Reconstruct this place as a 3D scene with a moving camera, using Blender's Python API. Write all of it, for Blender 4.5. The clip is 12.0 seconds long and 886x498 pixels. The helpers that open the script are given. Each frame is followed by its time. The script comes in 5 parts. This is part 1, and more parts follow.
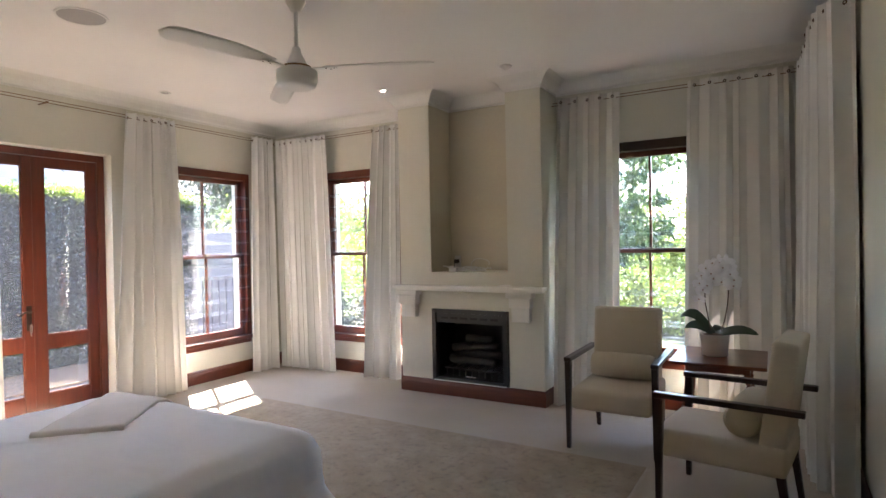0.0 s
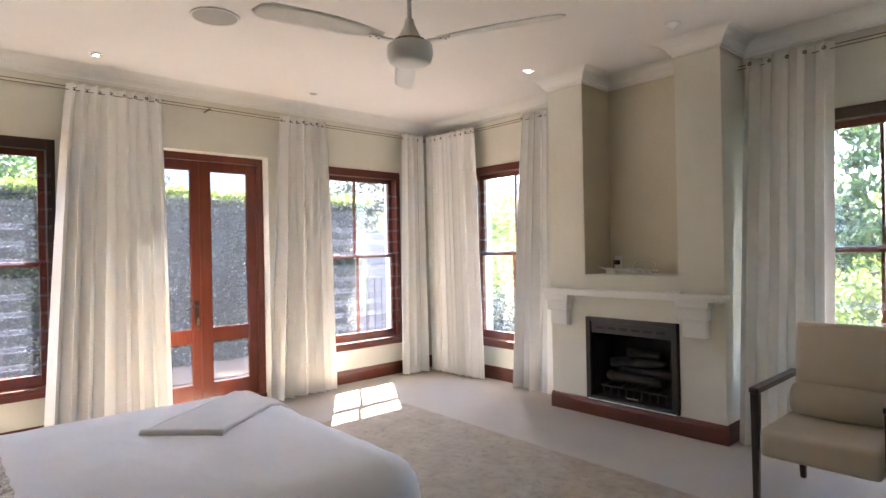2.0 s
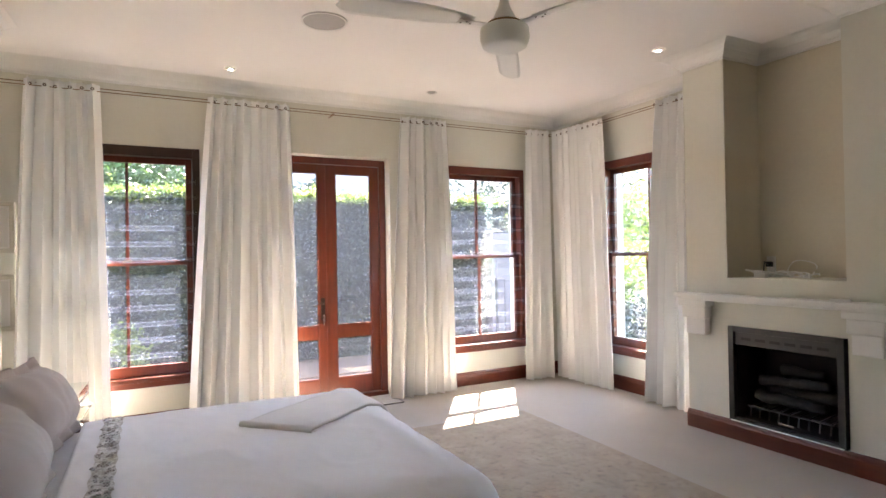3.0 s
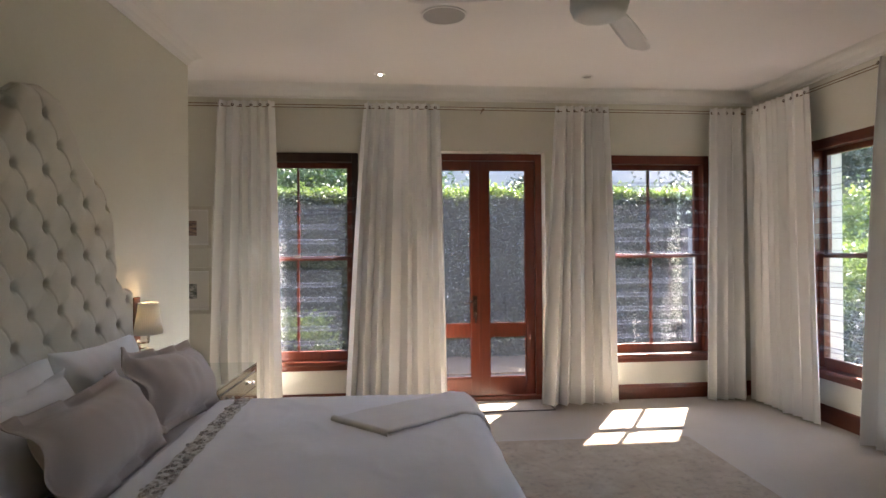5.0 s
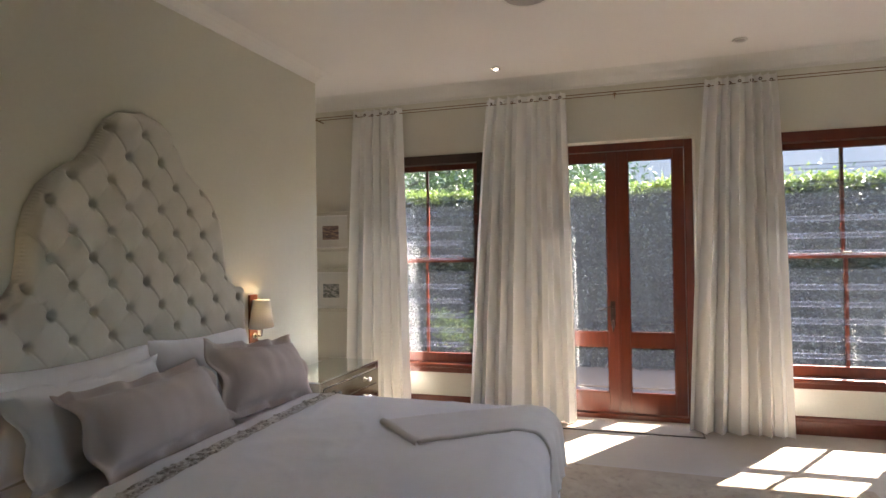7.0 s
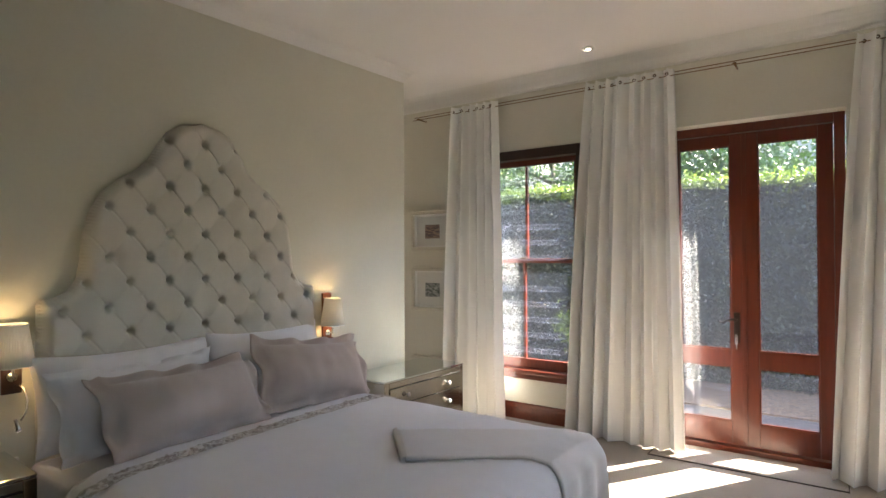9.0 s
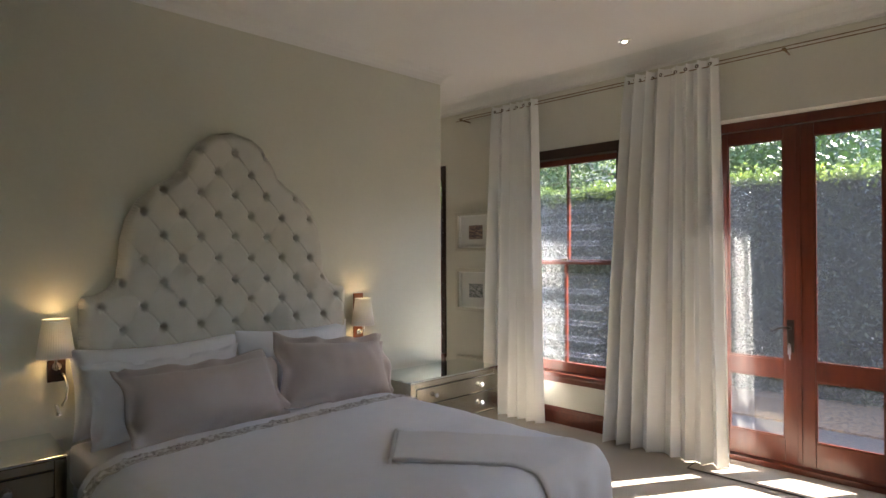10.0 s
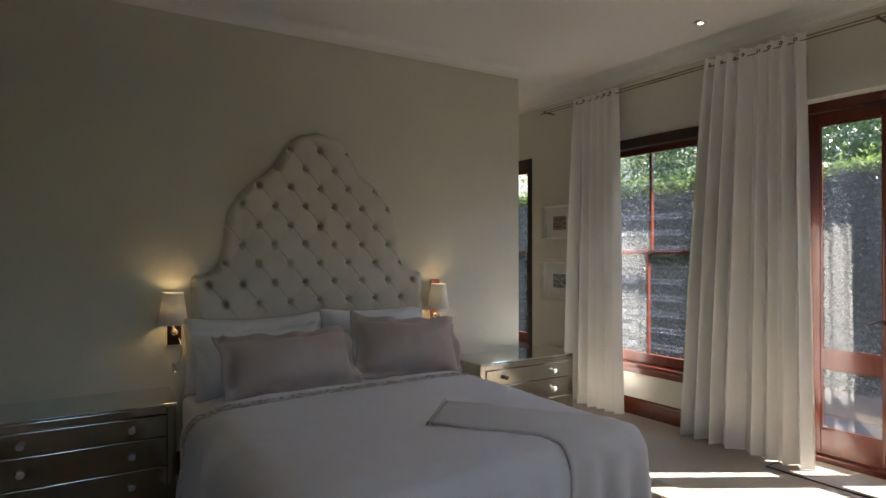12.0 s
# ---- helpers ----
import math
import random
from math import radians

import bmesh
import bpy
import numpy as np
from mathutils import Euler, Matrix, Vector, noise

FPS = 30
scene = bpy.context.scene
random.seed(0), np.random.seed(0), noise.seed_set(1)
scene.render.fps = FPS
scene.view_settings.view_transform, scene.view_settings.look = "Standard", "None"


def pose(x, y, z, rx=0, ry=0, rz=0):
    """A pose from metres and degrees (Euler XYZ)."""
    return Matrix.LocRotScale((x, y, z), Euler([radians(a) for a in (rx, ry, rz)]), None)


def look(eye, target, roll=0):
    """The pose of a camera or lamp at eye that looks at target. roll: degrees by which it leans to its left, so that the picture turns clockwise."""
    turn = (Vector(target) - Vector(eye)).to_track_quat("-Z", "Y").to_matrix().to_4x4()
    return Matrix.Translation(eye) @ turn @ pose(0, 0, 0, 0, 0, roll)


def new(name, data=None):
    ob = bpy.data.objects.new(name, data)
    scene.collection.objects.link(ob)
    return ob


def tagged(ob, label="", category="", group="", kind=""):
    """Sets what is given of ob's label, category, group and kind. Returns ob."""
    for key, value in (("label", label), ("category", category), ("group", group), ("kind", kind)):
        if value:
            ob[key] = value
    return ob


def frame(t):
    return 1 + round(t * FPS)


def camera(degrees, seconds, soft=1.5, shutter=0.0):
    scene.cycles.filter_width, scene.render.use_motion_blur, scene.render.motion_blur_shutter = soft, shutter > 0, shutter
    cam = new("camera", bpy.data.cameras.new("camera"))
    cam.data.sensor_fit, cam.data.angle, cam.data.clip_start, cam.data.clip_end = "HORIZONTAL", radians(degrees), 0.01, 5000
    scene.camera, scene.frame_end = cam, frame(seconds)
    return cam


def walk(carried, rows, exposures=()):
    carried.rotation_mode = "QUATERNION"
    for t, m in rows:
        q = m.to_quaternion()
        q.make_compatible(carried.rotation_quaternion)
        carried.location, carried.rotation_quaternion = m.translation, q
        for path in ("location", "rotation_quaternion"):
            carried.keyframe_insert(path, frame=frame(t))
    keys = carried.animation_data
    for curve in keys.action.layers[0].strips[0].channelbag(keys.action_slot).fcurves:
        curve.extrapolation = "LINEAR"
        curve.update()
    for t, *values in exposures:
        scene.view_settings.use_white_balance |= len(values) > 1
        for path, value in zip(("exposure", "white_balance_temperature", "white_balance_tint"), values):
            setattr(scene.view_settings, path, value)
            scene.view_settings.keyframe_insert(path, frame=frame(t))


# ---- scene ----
cam = camera(75.6, 12.0)
PATH = [
    (0, (0.332, -0.01, 1.487), (-0.668, 1.721, 1.472), -1.1),
    (0.5, (0.322, 0.139, 1.47), (-0.797, 1.797, 1.46), -1.1),
    (1, (0.275, 0.301, 1.465), (-0.956, 1.877, 1.459), -1.1),
    (1.5, (0.231, 0.452, 1.447), (-1.109, 1.936, 1.45), -1.1),
    (2, (0.232, 0.614, 1.451), (-1.25, 1.957, 1.455), -1.1),
    (2.5, (0.229, 0.783, 1.444), (-1.413, 1.925, 1.451), -1.1),
    (3, (0.223, 0.953, 1.432), (-1.55, 1.878, 1.45), -1.0),
    (3.5, (0.226, 1.114, 1.414), (-1.642, 1.829, 1.437), -0.9),
    (3.7, (0.224, 1.177, 1.404), (-1.675, 1.803, 1.43), -0.7),
    (5.5, (0.189, 1.86, 1.472), (-1.81, 1.884, 1.482), -0.8),
    (6, (0.118, 2.078, 1.433), (-1.872, 1.888, 1.457), -1.1),
    (6.5, (0.018, 2.296, 1.453), (-1.94, 1.886, 1.475), -0.9),
    (7, (-0.073, 2.491, 1.433), (-1.991, 1.928, 1.46), -0.8),
    (8.8, (-0.583, 3.057, 1.451), (-2.26, 1.967, 1.467), -0.2),
    (9, (-0.638, 3.161, 1.457), (-2.272, 2.009, 1.477), -0.3),
    (9.5, (-0.751, 3.33, 1.474), (-2.29, 2.052, 1.49), -0.3),
    (10, (-0.903, 3.483, 1.477), (-2.347, 2.099, 1.493), -0.2),
    (10.5, (-0.995, 3.602, 1.488), (-2.345, 2.127, 1.498), -0.2),
    (11, (-1.062, 3.765, 1.477), (-2.298, 2.193, 1.486), -0.2),
    (11.5, (-1.079, 3.86, 1.45), (-2.243, 2.233, 1.458), -0.2),
    (12, (-1.063, 3.898, 1.406), (-2.175, 2.236, 1.414), -0.0),
]
EXPOSURES = [(0.0, 4.28, 6600, 18), (1.0, 4.04, 6550, 18), (1.5, 4.28, 6550, 18), (2.0, 4.61, 6550, 18), (2.5, 4.71, 6550, 18), (3.7, 4.16, 6600, 18), (5.3, 3.38, 6750, 18), (6.5, 3.23, 6750, 18), (7.0, 3.58, 6750, 17), (8.8, 3.74, 6650, 15), (9.0, 3.72, 6650, 14), (9.5, 3.48, 6600, 14), (10.5, 3.3, 6550, 13), (12.0, 2.83, 6500, 13)]
walk(cam, [(t, look(eye, target, roll)) for t, eye, target, roll in PATH], EXPOSURES)

# ---- light ----
SUN_ELEVATION, SUN_AZIMUTH = 49.8, -57.2
world = bpy.data.worlds.new("world")
scene.world = world
world.use_nodes = True
wn = world.node_tree
wn.nodes.clear()
sky = wn.nodes.new("ShaderNodeTexSky")
sky.sky_type, sky.sun_disc = "NISHITA", False
sky.sun_elevation, sky.sun_rotation = radians(SUN_ELEVATION), radians(SUN_AZIMUTH)
bg = wn.nodes.new("ShaderNodeBackground")
bg.inputs["Strength"].default_value = 0.15
wo = wn.nodes.new("ShaderNodeOutputWorld")
wn.links.new(sky.outputs[0], bg.inputs[0])
wn.links.new(bg.outputs[0], wo.inputs[0])

sun = new("sun", bpy.data.lights.new("sun", "SUN"))
sun.data.energy, sun.data.angle, sun.data.color = 5.0, radians(0.5), (1.0, 0.95, 0.86)
sun.matrix_world = look((-7.1, 4.58, 10.0), (0, 0, 0))


# ---- materials ----
def shader(name, light, dark=None, rough=0.6, scale=8.0, bump=0.0, fine=80.0, metal=0.0, coat=0.0, stretch=(1, 1, 1), transl=0.0, sheen=0.0, spread=0.5, spec=0.5, rand=0.0):
    """A surface: two tones mixed by a broad and a fine noise, relief, and for cloth and leaves some light that passes through."""
    mat = bpy.data.materials.new(name)
    mat.use_nodes = True
    nt = mat.node_tree
    b = nt.nodes["Principled BSDF"]
    out = nt.nodes["Material Output"]
    dark = dark or tuple(c * 0.8 for c in light)
    co = nt.nodes.new("ShaderNodeTexCoord")
    mp = nt.nodes.new("ShaderNodeMapping")
    mp.inputs["Scale"].default_value = stretch
    nt.links.new(co.outputs["Object"], mp.inputs["Vector"])
    n1 = nt.nodes.new("ShaderNodeTexNoise")
    n1.inputs["Scale"].default_value, n1.inputs["Detail"].default_value = scale, 6
    n2 = nt.nodes.new("ShaderNodeTexNoise")
    n2.inputs["Scale"].default_value, n2.inputs["Detail"].default_value = fine, 3
    for n in (n1, n2):
        nt.links.new(mp.outputs[0], n.inputs["Vector"])
    add = nt.nodes.new("ShaderNodeMath")
    add.operation = "ADD"
    nt.links.new(n1.outputs[0], add.inputs[0])
    mul = nt.nodes.new("ShaderNodeMath")
    mul.operation, mul.inputs[1].default_value = "MULTIPLY_ADD", 0.5
    nt.links.new(n2.outputs[0], mul.inputs[0])
    mul.inputs[2].default_value = -0.25
    nt.links.new(mul.outputs[0], add.inputs[1])
    last = add.outputs[0]
    if rand:
        info = nt.nodes.new("ShaderNodeObjectInfo" if rand < 0 else "ShaderNodeNewGeometry")
        r = nt.nodes.new("ShaderNodeMath")
        r.operation, r.inputs[1].default_value, r.inputs[2].default_value = "MULTIPLY_ADD", abs(rand), -abs(rand) / 2
        nt.links.new(info.outputs["Random" if rand < 0 else "Random Per Island"], r.inputs[0])
        s = nt.nodes.new("ShaderNodeMath")
        s.operation = "ADD"
        nt.links.new(last, s.inputs[0])
        nt.links.new(r.outputs[0], s.inputs[1])
        last = s.outputs[0]
    ramp = nt.nodes.new("ShaderNodeValToRGB")
    ramp.color_ramp.elements[0].position, ramp.color_ramp.elements[1].position = 0.5 - spread / 2, 0.5 + spread / 2
    ramp.color_ramp.elements[0].color, ramp.color_ramp.elements[1].color = (*dark, 1), (*light, 1)
    nt.links.new(last, ramp.inputs[0])
    nt.links.new(ramp.outputs[0], b.inputs["Base Color"])
    b.inputs["Roughness"].default_value, b.inputs["Metallic"].default_value = rough, metal
    b.inputs["Coat Weight"].default_value, b.inputs["Sheen Weight"].default_value = coat, sheen
    b.inputs["Coat Roughness"].default_value, b.inputs["Specular IOR Level"].default_value = 0.15, spec
    if bump:
        bp = nt.nodes.new("ShaderNodeBump")
        bp.inputs["Strength"].default_value, bp.inputs["Distance"].default_value = 1.0, bump
        nt.links.new(add.outputs[0], bp.inputs["Height"])
        nt.links.new(bp.outputs[0], b.inputs["Normal"])
    if transl:
        tr = nt.nodes.new("ShaderNodeBsdfTranslucent")
        nt.links.new(ramp.outputs[0], tr.inputs[0])
        mx = nt.nodes.new("ShaderNodeMixShader")
        mx.inputs[0].default_value = transl
        nt.links.new(b.outputs[0], mx.inputs[1])
        nt.links.new(tr.outputs[0], mx.inputs[2])
        nt.links.new(mx.outputs[0], out.inputs[0])
    return mat


def pane_shader(name, tint=(0.93, 0.95, 0.94), haze=0.0, gloss=1.0, base=0.04, spots=0.0):
    """Clear sheet: passes light straight, mirrors more at a slant, and scatters a little light in its film of dust and dried drops."""
    mat = bpy.data.materials.new(name)
    mat.use_nodes = True
    nt = mat.node_tree
    nt.nodes.remove(nt.nodes["Principled BSDF"])
    out = nt.nodes["Material Output"]
    t = nt.nodes.new("ShaderNodeBsdfTransparent")
    t.inputs[0].default_value = (*tint, 1)
    g = nt.nodes.new("ShaderNodeBsdfGlossy")
    g.inputs["Roughness"].default_value = 0.02
    g.inputs["Color"].default_value = (gloss, gloss, gloss, 1)
    d = nt.nodes.new("ShaderNodeBsdfDiffuse")
    d.inputs[0].default_value = (0.70, 0.78, 0.95, 1)
    l = nt.nodes.new("ShaderNodeBsdfTranslucent")
    l.inputs[0].default_value = (0.62, 0.68, 0.95, 1)
    dust = nt.nodes.new("ShaderNodeMixShader")
    dust.inputs[0].default_value = 0.4
    nt.links.new(d.outputs[0], dust.inputs[1])
    nt.links.new(l.outputs[0], dust.inputs[2])
    m1 = nt.nodes.new("ShaderNodeMixShader")
    m1.inputs[0].default_value = haze
    if spots:
        co = nt.nodes.new("ShaderNodeTexCoord")
        v = nt.nodes.new("ShaderNodeTexVoronoi")
        v.inputs["Scale"].default_value = 26
        nt.links.new(co.outputs["Object"], v.inputs["Vector"])
        n = nt.nodes.new("ShaderNodeTexNoise")
        n.inputs["Scale"].default_value = 7
        nt.links.new(co.outputs["Object"], n.inputs["Vector"])
        edge = nt.nodes.new("ShaderNodeMapRange")
        edge.inputs["From Min"].default_value, edge.inputs["From Max"].default_value = 0.13, 0.05
        nt.links.new(v.outputs["Distance"], edge.inputs["Value"])
        patch = nt.nodes.new("ShaderNodeMapRange")
        patch.inputs["From Min"].default_value, patch.inputs["From Max"].default_value = 0.45, 0.65
        patch.inputs["To Max"].default_value = spots
        nt.links.new(n.outputs[0], patch.inputs["Value"])
        k = nt.nodes.new("ShaderNodeMath")
        k.operation = "MULTIPLY_ADD"
        nt.links.new(edge.outputs[0], k.inputs[0])
        nt.links.new(patch.outputs[0], k.inputs[1])
        k.inputs[2].default_value = haze
        nt.links.new(k.outputs[0], m1.inputs[0])
    nt.links.new(t.outputs[0], m1.inputs[1])
    nt.links.new(dust.outputs[0], m1.inputs[2])
    f = nt.nodes.new("ShaderNodeLayerWeight")
    f.inputs["Blend"].default_value = 0.5
    p = nt.nodes.new("ShaderNodeMath")
    p.operation, p.inputs[1].default_value = "POWER", 5.0
    nt.links.new(f.outputs["Facing"], p.inputs[0])
    q = nt.nodes.new("ShaderNodeMath")
    q.operation, q.inputs[1].default_value, q.inputs[2].default_value = "MULTIPLY_ADD", 0.9, base
    nt.links.new(p.outputs[0], q.inputs[0])
    m2 = nt.nodes.new("ShaderNodeMixShader")
    nt.links.new(q.outputs[0], m2.inputs[0])
    nt.links.new(m1.outputs[0], m2.inputs[1])
    nt.links.new(g.outputs[0], m2.inputs[2])
    nt.links.new(m2.outputs[0], out.inputs[0])
    return mat


def glow(name, color, strength):
    mat = bpy.data.materials.new(name)
    mat.use_nodes = True
    b = mat.node_tree.nodes["Principled BSDF"]
    b.inputs["Base Color"].default_value = (*color, 1)
    b.inputs["Emission Color"].default_value = (*color, 1)
    b.inputs["Emission Strength"].default_value = strength
    return mat


PAINT = shader("wall_paint", (0.71, 0.69, 0.60), (0.67, 0.65, 0.56), 0.75, 2.2, 0.0015, 45)
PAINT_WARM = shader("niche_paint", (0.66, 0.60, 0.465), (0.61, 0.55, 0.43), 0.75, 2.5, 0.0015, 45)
WHITE = shader("white_paint", (0.82, 0.81, 0.775), (0.78, 0.77, 0.735), 0.6, 3, 0.0006, 60)
CEILING = shader("ceiling_paint", (0.86, 0.845, 0.825), (0.83, 0.815, 0.795), 0.8, 1.6, 0.0006, 50)
CARPET = shader("carpet", (0.41, 0.345, 0.265), (0.345, 0.29, 0.22), 0.95, 1.8, 0.004, 420, sheen=0.3)
TIMBER = shader("red_timber", (0.165, 0.033, 0.013), (0.08, 0.016, 0.007), 0.32, 3, 0.0006, 40, coat=0.35, stretch=(1, 1, 0.12))
TIMBER_H = shader("red_timber_level", (0.165, 0.033, 0.013), (0.08, 0.016, 0.007), 0.32, 3, 0.0006, 40, coat=0.35, stretch=(0.12, 1, 1))
# darker brown for jambs and head boards of three windows
TIMBER_DARK = shader("darker_timber", (0.055, 0.028, 0.018), (0.03, 0.015, 0.010), 0.45, 3, 0.0006, 40, stretch=(0.12, 1, 1))
WALNUT = shader("dark_wood", (0.045, 0.016, 0.010), (0.02, 0.008, 0.006), 0.28, 5, 0.0004, 60, coat=0.4, stretch=(1, 1, 0.15))
CHERRY = shader("cherry_wood", (0.24, 0.075, 0.03), (0.13, 0.038, 0.016), 0.3, 4, 0.0004, 60, coat=0.4, stretch=(0.15, 1, 1))
CURTAIN = shader("curtain_cloth", (0.87, 0.865, 0.84), (0.84, 0.835, 0.81), 0.9, 5, 0.0008, 300, transl=0.006, sheen=0.05)
SHEER = shader("thin_curtain_cloth", (0.78, 0.755, 0.70), (0.74, 0.715, 0.66), 0.9, 5, 0.0008, 300, transl=0.025, sheen=0.1)
COTTON = shader("white_cotton", (0.84, 0.825, 0.845), (0.80, 0.785, 0.805), 0.85, 3, 0.004, 14, sheen=0.2)
TAUPE = shader("taupe_linen", (0.56, 0.47, 0.43), (0.50, 0.415, 0.38), 0.9, 4, 0.003, 260, sheen=0.3)
THROW = shader("grey_throw", (0.76, 0.715, 0.69), (0.70, 0.66, 0.635), 0.95, 6, 0.002, 320, sheen=0.3)
HEADCLOTH = shader("headboard_linen", (0.69, 0.645, 0.57), (0.64, 0.60, 0.53), 0.9, 5, 0.0008, 300, sheen=0.2)
CREAM = shader("cream_upholstery", (0.62, 0.54, 0.42), (0.56, 0.485, 0.375), 0.9, 4, 0.0008, 280, sheen=0.2)
BLACK = shader("black_metal", (0.025, 0.023, 0.022), (0.015, 0.014, 0.014), 0.4, 20, 0.0003, 90)
SOOT = shader("soot", (0.02, 0.018, 0.017), (0.008, 0.008, 0.008), 0.85, 8, 0.002, 60)
LOG = shader("ceramic_log", (0.024, 0.020, 0.018), (0.009, 0.010, 0.009), 0.85, 14, 0.01, 60)
CHROME = shader("chrome", (0.75, 0.75, 0.74), (0.65, 0.65, 0.64), 0.12, 8, metal=1.0)
BRASS = shader("antique_brass", (0.32, 0.2, 0.11), (0.2, 0.13, 0.07), 0.35, 8, metal=1.0)
EYELET = shader("dark_eyelet_ring", (0.16, 0.10, 0.06), (0.09, 0.06, 0.04), 0.4, 12, metal=0.8)
IRON = shader("dark_bronze", (0.06, 0.045, 0.035), (0.03, 0.024, 0.02), 0.4, 12, 0.0005, 60, metal=0.7)
MIRROR = shader("aged_mirror", (0.60, 0.56, 0.48), (0.48, 0.45, 0.385), 0.16, 3, metal=1.0)
MIRROR_TOP = shader("mirror_top", (0.80, 0.84, 0.82), (0.72, 0.77, 0.75), 0.05, 3, metal=1.0)
CRYSTAL = shader("crystal", (0.85, 0.86, 0.88), (0.7, 0.7, 0.72), 0.05, 12, metal=0.6)
PLASTIC = shader("white_plastic", (0.78, 0.775, 0.75), (0.74, 0.735, 0.71), 0.4, 6)
GREYPLASTIC = shader("grey_grille", (0.44, 0.43, 0.42), (0.38, 0.37, 0.36), 0.6, 200, 0.0004, 500)
CERAMIC = shader("cream_ceramic", (0.66, 0.61, 0.53), (0.60, 0.55, 0.475), 0.35, 6)
LEAF_ORCHID = shader("orchid_leaf", (0.028, 0.065, 0.02), (0.015, 0.038, 0.012), 0.35, 8, coat=0.3)
PETAL = shader("orchid_petal", (0.9, 0.89, 0.88), (0.86, 0.83, 0.84), 0.6, 30, transl=0.1)
PETAL_HEART = shader("orchid_heart", (0.45, 0.28, 0.12), (0.35, 0.15, 0.12), 0.6, 30)
STEM = shader("orchid_stem", (0.10, 0.06, 0.03), (0.05, 0.035, 0.02), 0.5, 20)
# linen button darkened to hold the shade of its deep pit
BUTTON = shader("pit_shaded_button", (0.22, 0.20, 0.18), (0.17, 0.155, 0.14), 0.8, 30)
LACE = shader("embroidery", (0.74, 0.71, 0.69), (0.46, 0.41, 0.37), 0.7, 45, 0.004, 120, spread=0.16)
FRINGE = shader("fringe_yarn", (0.62, 0.58, 0.54), (0.52, 0.48, 0.44), 0.95, 30)
PAPER = shader("print_mount", (0.74, 0.73, 0.69), (0.71, 0.70, 0.66), 0.8, 6)
FRAME_CREAM = shader("cream_frame", (0.66, 0.63, 0.54), (0.58, 0.55, 0.46), 0.5, 8, 0.001, 60)
PRINT_A = shader("print_landscape", (0.42, 0.30, 0.24), (0.12, 0.09, 0.10), 0.7, 18, stretch=(1, 1, 4), spread=0.25)
PRINT_B = shader("print_rooftops", (0.50, 0.50, 0.50), (0.08, 0.10, 0.09), 0.7, 26, stretch=(1, 1, 2), spread=0.3)
HEDGE = shader("hedge_leaf", (0.046, 0.060, 0.040), (0.015, 0.022, 0.017), 0.45, 1.5, 0, 20, transl=0.12, rand=0.5, spec=0.4)
# near-black tone carries the shade deep in the hedge
HEDGE_CORE = shader("hedge_inner_shade", (0.02, 0.03, 0.012), (0.008, 0.012, 0.006), 0.9, 6, 0.03, 30)
FOLIAGE = shader("tree_leaf", (0.058, 0.105, 0.028), (0.022, 0.045, 0.014), 0.45, 1.0, 0, 12, transl=0.22, rand=0.5)
FOLIAGE_PALE = shader("shrub_leaf", (0.20, 0.26, 0.05), (0.07, 0.11, 0.022), 0.5, 1.0, 0, 12, transl=0.4, rand=0.5)
BARK = shader("bark", (0.16, 0.12, 0.09), (0.06, 0.045, 0.035), 0.9, 6, 0.01, 40, stretch=(1, 1, 0.2))
LAWN = shader("lawn", (0.12, 0.15, 0.055), (0.07, 0.09, 0.035), 0.95, 0.7, 0.03, 60)
PAVING = shader("paving", (0.062, 0.054, 0.056), (0.045, 0.04, 0.042), 0.9, 2, 0.003, 60)
MULCH = shader("bark_mulch", (0.20, 0.13, 0.08), (0.06, 0.04, 0.03), 0.95, 22, 0.02, 90, spread=0.25)
RENDERED = shader("grey_plaster", (0.15, 0.138, 0.15), (0.12, 0.112, 0.122), 0.85, 2, 0.002, 60)
ROOF = shader("roof_sheet", (0.30, 0.30, 0.29), (0.24, 0.24, 0.23), 0.6, 3)
# pinkish grey: the distance haze is mixed into the hill's colour
HILL = shader("hazed_hill", (0.25, 0.215, 0.205), (0.18, 0.165, 0.16), 1.0, 0.02, 0, 0.3, spread=0.4)
GLASS = pane_shader("window_glass", haze=0.012, spots=0.3)
CLEARBAR = pane_shader("clear_polycarbonate", (0.96, 0.97, 0.98), 0.010, 1.0)
BAREDGE = pane_shader("polished_strip_edge", (0.66, 0.68, 0.70), 0.09, 1.0)
MATEDGE = shader("mat_edging", (0.16, 0.13, 0.11), (0.10, 0.085, 0.07), 0.9, 30)


